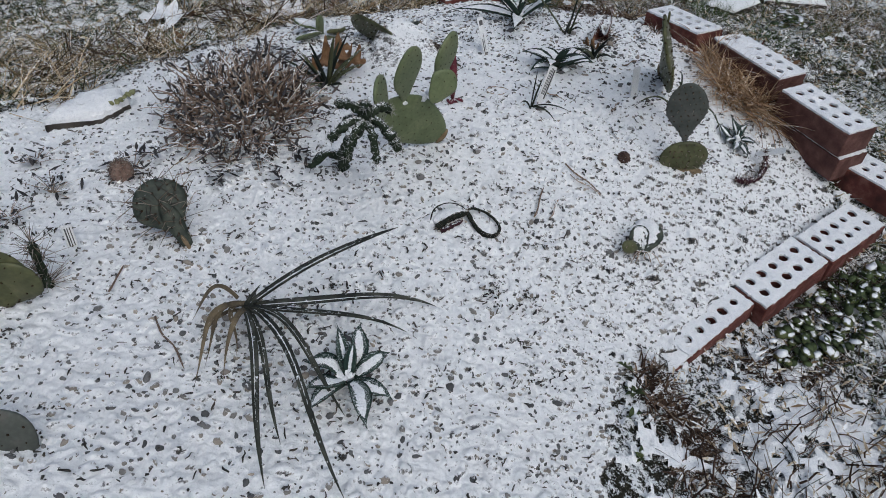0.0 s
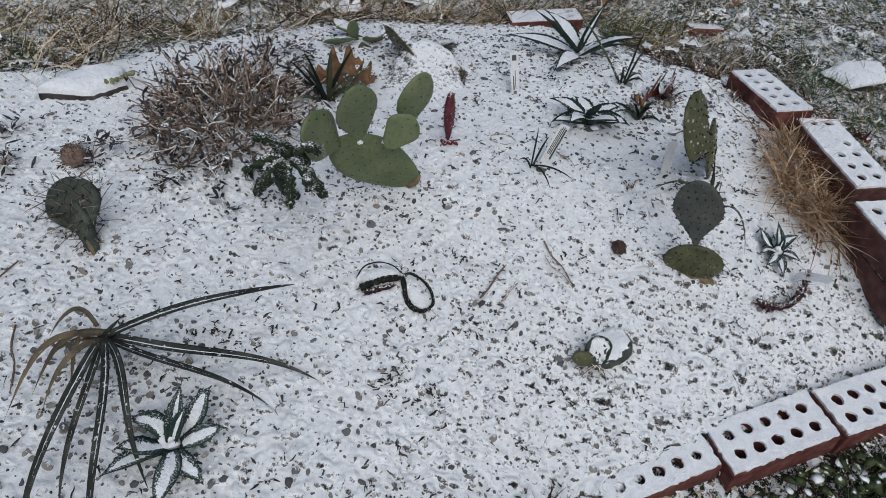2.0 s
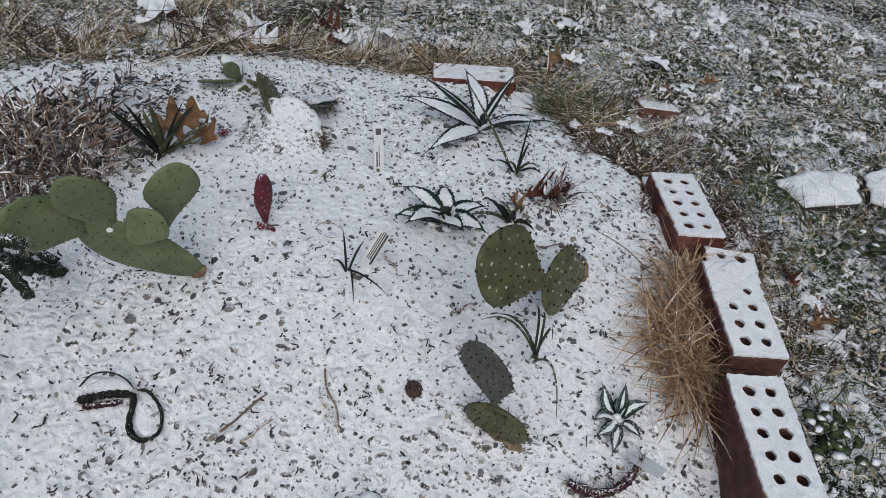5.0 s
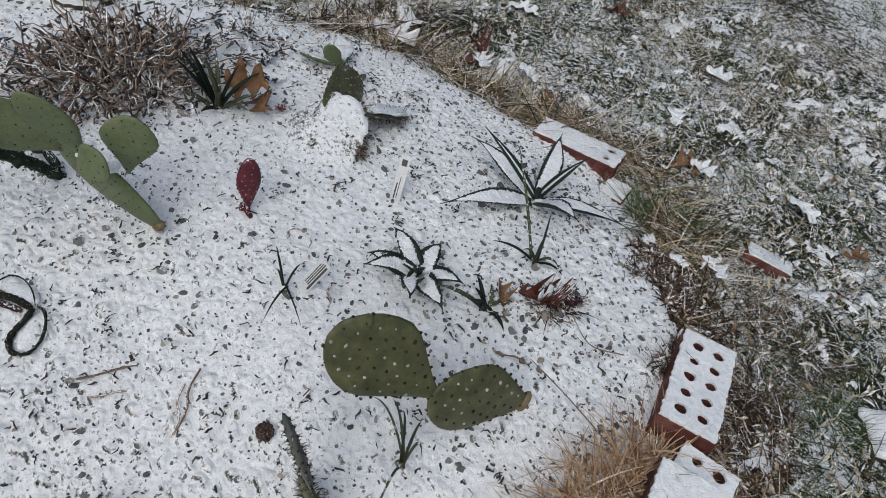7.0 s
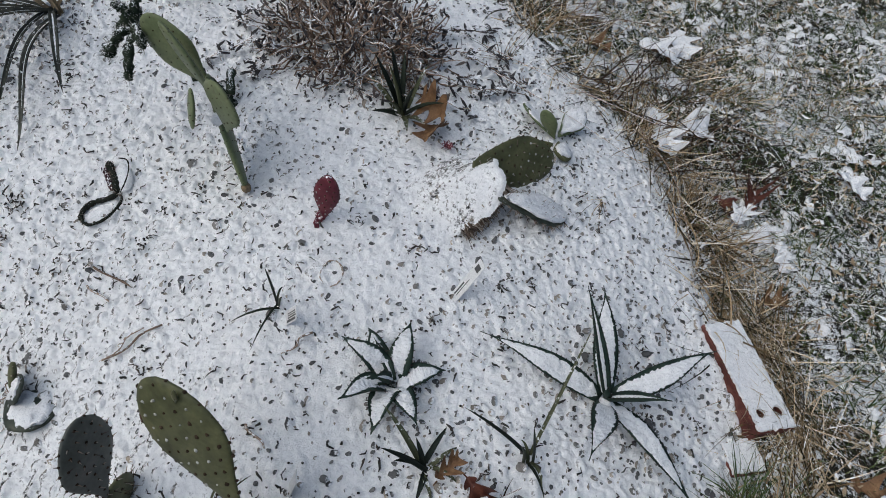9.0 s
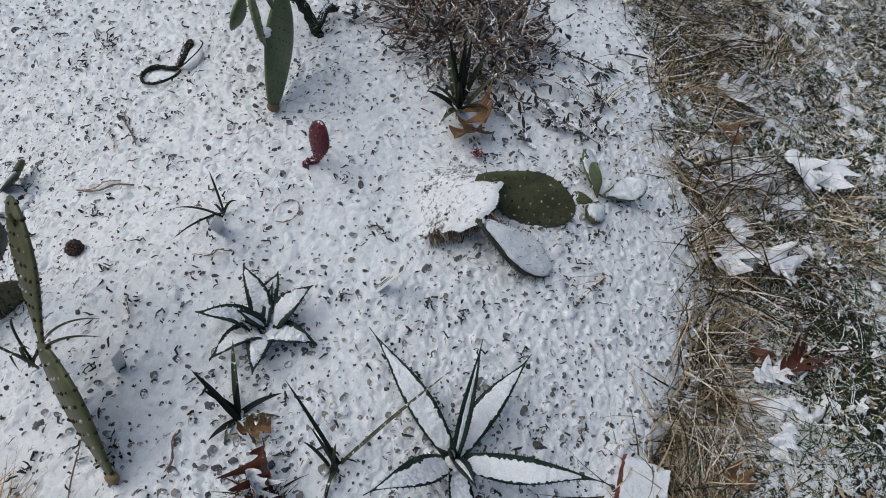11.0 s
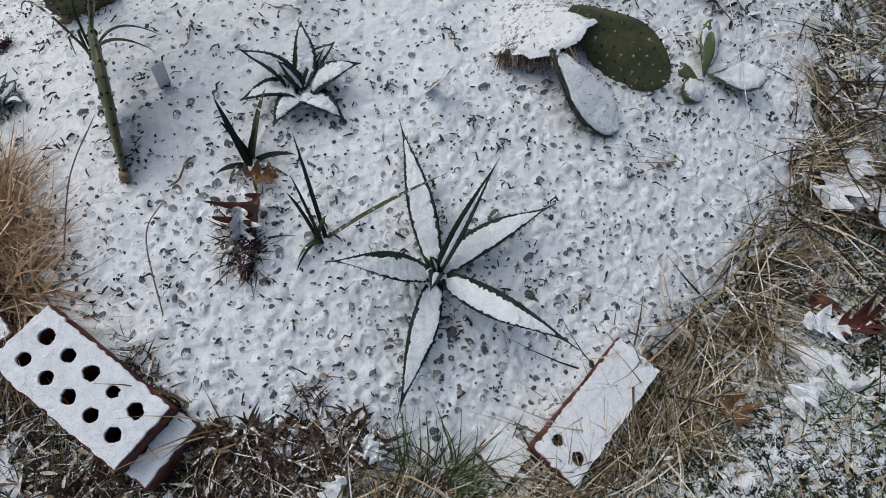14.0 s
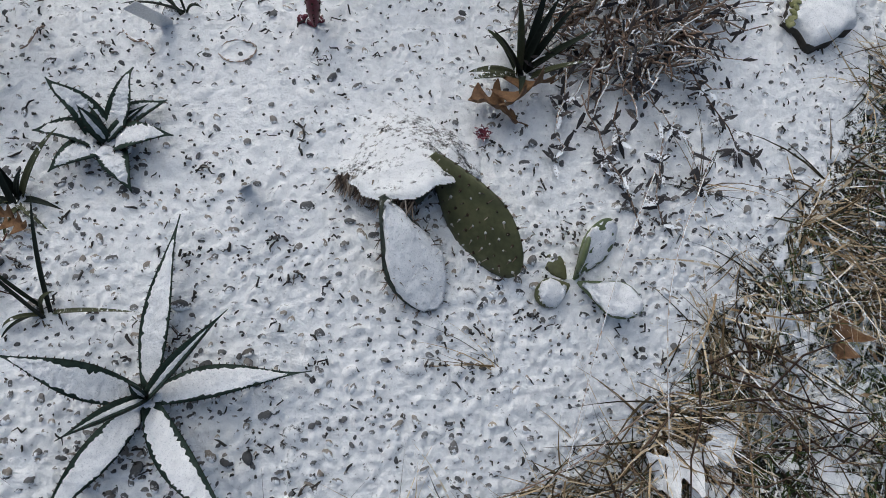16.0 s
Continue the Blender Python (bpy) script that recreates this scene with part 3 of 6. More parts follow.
brick((0.962, 1.432, 0.012), -62.5, "dark brown brick of the lower course below another", material=M_BRICK_DARK, cols=0, snow=0.003, length=0.205)
brick((0.868, 1.640, 0.086), -62.0, "brown cored brick half hidden by tawny grass", material=M_BRICK_DARK, filled=(0, 1, 5))
brick((0.872, 1.645, 0.022), -62.0, "brown brick under another behind dry grass", material=M_BRICK_DARK, cols=0, snow=0.003)
brick((0.835, 1.745, 0.070), -70.0, "broken end of a cored brick with lumpy snow", length=0.075, cols=2, material=M_BRICK_DARK)
brick((0.723, 1.856, 0.073), -60.6, "bright red cored brick tilted at the bed's edge", pitch=(0, -6))
brick((0.668, 1.952, 0.026), -60.0, "red brick end poking from dead weeds", length=0.034, cols=0)
brick((0.150, 2.118, 0.0), 25.5, "red cored brick with most holes under snow", width=0.072, filled=(0, 1, 2, 3, 5, 6, 7, 8), pitch=(-6, -3))
brick((0.283, 2.118, -0.024), 23.0, "chipped red brick stub beside green grass", length=0.055, width=0.06, cols=0)
brick((-0.058, 2.062, -0.062), 32.0, "red brick sunk and dusted with snow", length=0.17, width=0.05, cols=0, snow=0.002, pitch=(-8, 0))
brick((0.578, 2.272, -0.008), 28.0, "loose red brick half hidden in the lawn", length=0.095, width=0.055, cols=0, snow=0.004, pitch=(-16, 4))


# ---- paving slabs and rock ----
def slab(name, corners, top, thick, label, category, cap_h=0.008):
    c = np.mean(corners, 0)
    ob = thing(name, (c[0], c[1], top - thick), label, category)
    outline = []
    for a, b in zip(corners, corners[1:] + corners[:1]):
        for i in range(5):
            s = i / 5
            outline.append((a[0] + (b[0] - a[0]) * s - c[0] + rng.normal() * 0.0025, a[1] + (b[1] - a[1]) * s - c[1] + rng.normal() * 0.0025))
    body = part_bm("stone", holed_slab(outline, [], 0, thick), M_STONE, ob)
    body.modifiers.new("worn", "BEVEL").width = 0.004
    body.modifiers["worn"].segments = 2
    # the cap of snow rises from its rim in rings to a rounded top
    n, rings = len(outline), [(0.99, -0.3), (0.985, 0.25), (0.95, 0.55), (0.86, 0.78), (0.66, 0.94), (0.35, 1.0)]
    v = [(c[0] + x * k, c[1] + y * k, top + cap_h * h + (rng.normal() * 0.0012 if h > 0.5 else 0)) for k, h in rings for x, y in outline]
    f = [[i * n + j, i * n + (j + 1) % n, (i + 1) * n + (j + 1) % n, (i + 1) * n + j] for i in range(len(rings) - 1) for j in range(n)]
    f.append([(len(rings) - 1) * n + j for j in range(n)])
    put("snow_cap", v, f, M_SNOW, ob, "smooth cap of snow")
    return ob


slab("flagstone", [(0.878, 2.14), (0.958, 2.235), (1.04, 2.265), (1.06, 2.175), (0.948, 2.088)], -0.004, 0.03, "pale flagstone under smooth snow in the lawn", "paving stone")
slab("flagstone", [(1.075, 2.19), (1.055, 2.28), (1.12, 2.37), (1.28, 2.36), (1.27, 2.18)], -0.002, 0.03, "flagstone with snow beside another in the lawn", "paving stone")
rock = slab("rock", [(-0.735, 1.235), (-0.70, 1.34), (-0.63, 1.375), (-0.595, 1.335), (-0.625, 1.27)], 0.038, 0.03, "flat dark rock under snow with a lichen patch", "rock", 0.022)
v, f = stones(np.array([(-0.612 + 0.003 * i + rng.normal() * 0.004, 1.305 + 0.006 * i, 0.056) for i in range(9)]), np.tile((0.006, 0.005, 0.0025), (9, 1)), rng, 0.4)
put("lichen", v, f, M_LICHEN, rock, "yellow-green lichen", kind="stuff")


# ---- cactus pads ----
def pad_frame(base, tip, normal):
    base, tip = np.array(base, float), np.array(tip, float)
    length = np.linalg.norm(tip - base)
    a = (tip - base) / length
    n = np.array(normal, float)
    n = unit(n - a * (n @ a))
    return base, a, np.cross(n, a), n, length


def pad_shape(base, tip, normal, width, thick, waist=0.3, rings=15, sides=16, bow=0.0, full=1.0):
    """A flat oval stem joint, narrow at the base."""
    base, a, b, n, length = pad_frame(base, tip, normal)
    u = (1 - np.cos(np.linspace(0, np.pi, rings))) / 2
    prof = np.sqrt(np.maximum(1 - (2 * u - 1) ** 2, 0))
    prof = prof * (waist + (1 - waist) * smooth_step(0.0, 0.62, u)) ** full
    prof /= prof.max()
    prof[0] = 0.08 + 0.1 * waist
    ang = np.arange(sides) * 2 * np.pi / sides
    ca, sa = np.cos(ang), np.sin(ang)
    sa = np.sign(sa) * np.abs(sa) ** 0.8
    v = []
    wob = rng.normal(size=3) * 0.03
    for ui, pi in zip(u, prof):
        mid = base + a * ui * length + n * bow * 4 * ui * (1 - ui)
        w = width / 2 * pi * (1 + wob[0] * math.sin(6 * ui) + wob[1] * math.cos(9 * ui))
        t = thick / 2 * pi**0.55
        v += [mid + b * w * c + n * t * s for c, s in zip(ca, sa)]
    f = [[i * sides + s, i * sides + (s + 1) % sides, (i + 1) * sides + (s + 1) % sides, (i + 1) * sides + s] for i in range(rings - 1) for s in range(sides)]
    f += [list(range(sides))[::-1], [(rings - 1) * sides + s for s in range(sides)]]
    return np.array(v), f, (u, prof)


def pad(parent, base, tip, normal, width, thick=0.013, material=None, areole=0.0013, pale=False, spacing=0.017, spines=0.0, spine_n=3, waist=0.3, snow=0.0, cork=0.0, name="pad", label="", bow=0.0, rim=True, snow_m=None, snow_k=0.95):
    v, f, (u, prof) = pad_shape(base, tip, normal, width, thick, waist, bow=bow)
    ob = put(name, v, f, material or M_PAD, parent, label)
    b0, a, b, n, length = pad_frame(base, tip, normal)
    at, out = [], []
    rows = max(3, int(length / spacing))
    for i in range(1, rows + 1):
        ui = (i - 0.3) / (rows + 0.2)
        w = width / 2 * np.interp(ui, u, prof)
        cols = max(1, int(2 * w / (spacing * 1.05)))
        t = thick / 2 * np.interp(ui, u, prof) ** 0.55
        for j in range(cols):
            c = ((j + 0.5 + 0.25 * (i % 2) - 0.12) / cols * 2 - 1) * 0.88
            h = t * math.sqrt(max(0.0, 1 - c * c)) ** 0.8
            mid = b0 + a * (ui * length) + n * bow * 4 * ui * (1 - ui) + b * (c * w + rng.normal() * 0.0012)
            for sgn in (1, -1):
                at.append(mid + n * sgn * h)
                out.append(unit(n * sgn + b * c * 0.5 + a * 0.2))
        if rim:
            for sgn in (1, -1):
                at.append(b0 + a * (ui * length) + b * sgn * w + n * bow * 4 * ui * (1 - ui))
                out.append(unit(b * sgn + a * 0.3))
    at, out = np.array(at), np.array(out)
    size = areole * rng.uniform(0.6, 1.25, (len(at), 1)) * np.ones((1, 3))
    lit = np.abs(out @ n) > 0.6
    light = lit & pale & (rng.uniform(size=len(at)) < 0.45)
    for group, colour in ((light, M_AREOLE_PALE), (~light, M_AREOLE)):
        if group.any():
            v, f = stones(at[group], size[group], rng, 0.2, (ICO_V1, ICO_F1))
            put("areole_dotting", v, f, colour, ob, "dotted spine cushions", kind="stuff")
    if spines > 0:
        k = spine_n
        root = at.repeat(k, 0)
        way = unit(out.repeat(k, 0) + rng.normal(size=(len(root), 3)) * 0.45)
        ln = spines * rng.uniform(0.35, 1.0, len(root))
        p = np.stack([root, root + way * (ln * 0.6)[:, None], root + way * ln[:, None] + np.array([0, 0, -0.05]) * ln[:, None]], 1)
        v, f = tubes(p, np.tile((0.0008, 0.0006, 0.0002), (len(root), 1)), 3)
        put("spine_cover", v, f, M_SPINE, ob, "thin straight spines", kind="stuff")
    if cork > 0:
        v, f, _ = pad_shape(b0 - a * 0.004, b0 + a * cork, n, width * 0.36, thick * 1.02, 0.8, 7, 12)
        put("base", v, f, M_CUT, ob, "corky brown base")
    if snow > 0:
        up = np.array([0, 0, 1.0])
        lift = n if n[2] > 0 else -n
        v, f, _ = pad_shape(b0 + a * 0.008 + lift * snow, b0 + a * (length - 0.003) + lift * snow, n, width * snow_k, thick * 0.9, waist, 17, 20, bow=bow)
        v = v + rng.normal(size=v.shape) * 0.0012
        v[:, 2] += [0.004 * noise.noise(Vector(q) * 60) for q in v]
        put("snow", v, f, snow_m or M_SNOW, ob, "layer of snow on its upper face")
    return ob


def pear_left():
    ob = thing("prickly_pear", (0.09, 1.25, 0.06), "smooth green prickly pear with five pads leaning over gravel", "cactus")
    pad(ob, (0.085, 1.246, 0.062), (-0.03, 1.15, 0.187), (0.546, -0.818, -0.176), 0.108, 0.016, M_PEAR, 0.0011, waist=0.8, cork=0.012)
    pad(ob, (0.066, 1.222, 0.176), (0.092, 1.238, 0.298), (0.85, -0.4, 0.3), 0.076, 0.012, M_PEAR, 0.0012, waist=0.25)
    pad(ob, (0.010, 1.178, 0.178), (0.02, 1.125, 0.318), (0.72, -0.62, 0.1), 0.074, 0.012, M_PEAR, 0.0012, waist=0.35)
    pad(ob, (-0.018, 1.158, 0.172), (-0.034, 1.062, 0.275), (0.75, -0.45, 0.45), 0.085, 0.012, M_PEAR, 0.0012, waist=0.3)
    pad(ob, (0.06, 1.162, 0.193), (0.094, 1.192, 0.244), (0.62, -0.62, 0.45), 0.058, 0.01, M_PEAR, 0.0011, waist=0.7)
    for at, size in (((0.058, 1.205, 0.186), (0.012, 0.009, 0.007)), ((0.044, 1.197, 0.18), (0.008, 0.007, 0.006)), ((0.01, 1.17, 0.184), (0.006, 0.005, 0.004))):
        v, f = stones(np.array([at]), np.array([size]), rng, 0.2)
        put("snow", v, f, M_SNOW, ob, "bit of snow caught between the pads")


def pear_right():
    ob = thing("prickly_pear", (0.635, 1.27, 0.0), "two-padded prickly pear, grey-violet over olive, in gravel", "cactus")
    low = pad(ob, (0.606, 1.268, -0.012), (0.594, 1.266, 0.072), (-0.05, -0.95, 0.3), 0.102, 0.015, M_PAD, 0.0018, spines=0.014, spine_n=2, waist=1.0, spacing=0.013)
    v, f, _ = pad_shape((0.648, 1.267, -0.004), (0.566, 1.267, -0.006), (-0.05, -0.95, 0.3), 0.034, 0.018, 0.9, 9, 12)
    put("base", v, f, M_CUT, low, "corky brown base")
    pad(ob, (0.592, 1.268, 0.066), (0.553, 1.252, 0.215), (-0.09, -0.985, -0.15), 0.082, 0.013, M_PAD_GREY, 0.0018, spacing=0.013, waist=0.22, spines=0.008, spine_n=1)


def pear_double():
    ob = thing("prickly_pear", (0.611, 1.595, 0.045), "leaning prickly pear of two broad olive pads, pale dots", "cactus")
    pad(ob, (0.613, 1.6, 0.048), (0.578, 1.438, 0.155), (0.905, -0.213, 0.369), 0.114, 0.015, M_PAD, 0.0026, pale=True, spacing=0.018, waist=0.5, cork=0.012)
    pad(ob, (0.582, 1.449, 0.146), (0.503, 1.332, 0.282), (0.75, -0.3, 0.45), 0.116, 0.014, M_PAD, 0.0023, pale=True, spacing=0.017, waist=0.3)
    pad(ob, (0.52, 1.37, 0.275), (0.517, 1.372, 0.302), (0.8, -0.2, 0.3), 0.008, 0.005, M_PAD, 0.0005, name="bud", spacing=0.012)


def pear_red():
    ob = thing("small_red_cactus", (0.102, 1.386, 0.062), "small wine-red prickly pear pad standing in gravel", "cactus")
    pad(ob, (0.103, 1.385, 0.066), (0.098, 1.394, 0.168), (0.95, 0.05, 0.2), 0.042, 0.019, M_PAD_RED, 0.0015, pale=True, spacing=0.01, waist=0.42, spines=0.004, spine_n=1, snow=0.0)
    for at in ((0.108, 1.38, 0.066), (0.12, 1.378, 0.07), (0.098, 1.376, 0.066)):
        v, f = stones(np.array([at]), np.array([(0.008, 0.0055, 0.005)]), rng, 0.4)
        put("offset", v, f, M_PAD_RED, ob, "dark red offset at the base")


def pear_flat():
    ob = thing("prickly_pear", (0.06, 1.62, 0.05), "sprawling olive prickly pear, two pads snowed over", "cactus")
    one = pad(ob, (-0.03, 1.658, 0.096), (0.016, 1.536, 0.03), (0.3, -0.42, 0.85), 0.126, 0.02, M_PAD_DARK, 0.0022, spines=0.004, spine_n=1, waist=0.75, spacing=0.013)
    # snow banked over the pad, running out into the gravel in front of it
    px, py = np.meshgrid(np.arange(-0.24, 0.15, 0.002), np.arange(1.43, 1.69, 0.002), indexing="ij")
    s = -0.357 * (px + 0.004) + 0.934 * (py - 1.59)
    l = 0.934 * (px + 0.004) + 0.357 * (py - 1.59)
    lump = np.array([noise.noise(Vector((p * 45, q * 45, 1.0))) for p, q in zip(px.ravel(), py.ravel())]).reshape(px.shape)
    grit_z = np.array([noise.noise(Vector((p * 110, q * 110, 5.0))) for p, q in zip(px.ravel(), py.ravel())]).reshape(px.shape)
    low = ground_height(px, py) - 0.003
    front = smooth_step(0.02, -0.05, s)
    wide = np.where(l < 0, 0.14, 0.068 + 0.35 * np.maximum(-s, 0))
    hold = smooth_step(-0.13, -0.015, s + 0.01 * lump) * (1 - front * smooth_step(0.03, 1.0, np.abs(l) / wide)) * smooth_step(0.13, 0.02, -l + 0.012 * lump)
    edge = (l / wide) ** 2 + (np.maximum(s, 0) / 0.072) ** 2 + 0.12 * lump
    top = low + (0.093 + 0.33 * s - np.where(l < 0, 0.1, 0.2) * l - low) * hold + 0.0025 * lump + 0.0012 * grit_z + rng.normal(size=px.shape) * 0.0004
    top = top - 0.005 * smooth_step(0.75, 1.0, edge)
    ids = np.arange(px.size).reshape(px.shape)
    q = np.stack([ids[:-1, :-1], ids[1:, :-1], ids[1:, 1:], ids[:-1, 1:]], -1).reshape(-1, 4)
    q = q[((edge < 1.0) & (s > -0.14)).ravel()[q].all(1)]
    put("snow", np.stack([px, py, top], -1).reshape(-1, 3), q, M_BED, one, "snow banked over the pad")
    # brown spines hanging below the raised rim
    k = 420
    q = rng.uniform(0, 1, k)
    root = np.stack([0.064 - 0.09 * q, 1.612 + 0.046 * q, 0.07 + 0.03 * q], -1) + rng.normal(size=(k, 3)) * 0.004
    way = unit(np.stack([rng.uniform(-0.3, 0.7, k), rng.uniform(0.2, 1.2, k), -rng.uniform(0.2, 1.0, k)], -1))
    v, f = tubes(np.stack([root, root + way * rng.uniform(0.012, 0.026, (k, 1))], 1), np.tile((0.0014, 0.0004), (k, 1)), 3)
    put("spine_cover", v, f, M_SPINE, one, "brown spines hanging below the rim", kind="stuff")
    pad(ob, (0.012, 1.655, 0.108), (-0.052, 1.774, 0.026), (-0.3, 0.25, 0.9), 0.078, 0.015, M_PAD_DARK, 0.0016, spines=0.015, spine_n=4, waist=0.45, snow=0.008, spacing=0.016)
    pad(ob, (-0.05, 1.598, 0.106), (-0.154, 1.738, 0.048), (0.64, 0.5, 0.52), 0.098, 0.014, M_PAD, 0.0019, pale=True, spines=0.012, spine_n=1, waist=0.55, spacing=0.015)


def star_cactus():
    ob = thing("small_prickly_pear", (-0.235, 1.735, 0.02), "low bright green cactus of four pads, two snowy", "cactus")
    pad(ob, (-0.235, 1.735, 0.025), (-0.29, 1.66, 0.045), (-0.55, 0.25, 0.8), 0.052, 0.009, M_PEAR, 0.0006, snow=0.0015, waist=0.4)
    pad(ob, (-0.236, 1.733, 0.028), (-0.242, 1.7, 0.085), (0.8, -0.5, 0.3), 0.036, 0.009, M_PEAR, 0.0006, waist=0.4)
    pad(ob, (-0.238, 1.74, 0.03), (-0.318, 1.78, 0.036), (0.1, 0.2, 0.97), 0.046, 0.01, M_PEAR, 0.0006, snow=0.005, waist=0.4)
    pad(ob, (-0.228, 1.742, 0.025), (-0.182, 1.762, 0.03), (0.5, 0.5, 0.7), 0.04, 0.018, M_PAD, 0.0006, snow=0.004, waist=0.5)
    pad(ob, (-0.226, 1.733, 0.02), (-0.2, 1.695, 0.022), (0.2, -0.3, 0.9), 0.03, 0.008, M_PAD, 0.0006, waist=0.5)


def spiny_pear():
    ob = thing("spiny_prickly_pear", (-0.34, 0.895, 0.04), "dark green prickly pear bristling with long dark spines", "cactus")
    pad(ob, (-0.332, 0.893, 0.04), (-0.38, 0.93, 0.118), (0.35, -0.85, 0.3), 0.032, 0.02, M_PAD_DARK, 0.0024, spines=0.024, spine_n=2, spacing=0.014, waist=0.8, cork=0.045)
    pad(ob, (-0.352, 0.908, 0.075), (-0.408, 0.95, 0.138), (0.35, -0.75, 0.45), 0.092, 0.015, M_PAD_DARK, 0.0024, spines=0.055, spine_n=2, spacing=0.015, waist=0.6)


def pear_edge():
    ob = thing("prickly_pear", (-0.57, 0.70, 0.05), "large dull green prickly pear at the bed's side", "cactus")
    pad(ob, (-0.57, 0.72, 0.04), (-0.545, 0.735, 0.175), (0.4, -0.85, 0.3), 0.09, 0.014, M_PAD, 0.0018, spacing=0.02, waist=0.4)
    pad(ob, (-0.57, 0.735, 0.055), (-0.512, 0.735, 0.15), (0.35, -0.85, 0.35), 0.085, 0.014, M_PAD, 0.0018, spacing=0.02, waist=0.4)
    ob = thing("prickly_pear", (-0.48, 0.49, 0.07), "grey-green prickly pear pad low at the bed's side", "cactus")
    pad(ob, (-0.47, 0.47, 0.07), (-0.405, 0.5, 0.14), (0.3, -0.85, 0.45), 0.09, 0.013, M_PAD_GREY, 0.0016, spacing=0.02, waist=0.5)


def small_pads():
    ob = thing("dwarf_prickly_pear", (0.475, 1.04, -0.03), "tiny limp prickly pear with snow in its cupped pads", "cactus")
    pad(ob, (0.476, 1.028, -0.034), (0.506, 1.108, -0.014), (-0.2, -0.1, 0.97), 0.074, 0.014, M_PAD_DARK, 0.001, snow_k=0.84, snow=0.003, waist=0.7)
    pad(ob, (0.487, 1.032, -0.03), (0.466, 1.058, 0.012), (0.3, -0.72, 0.6), 0.046, 0.01, M_PAD_DARK, 0.001, snow_k=0.74, snow=0.002, waist=0.6)
    pad(ob, (0.472, 1.03, -0.024), (0.438, 1.02, -0.004), (0.1, -0.8, 0.55), 0.027, 0.012, M_PAD, 0.001, waist=0.7, spines=0.006)
    for i in range(14):
        x, y = 0.482 + rng.normal() * 0.018, 1.02 + rng.normal() * 0.008
        stem(ob, [(0.48, 1.03, -0.028), ((x + 0.48) / 2, (y + 1.03) / 2, -0.026), (x, y, gz(x, y) + 0.004)], 0.001, M_TWIG, "root", 6, 4)


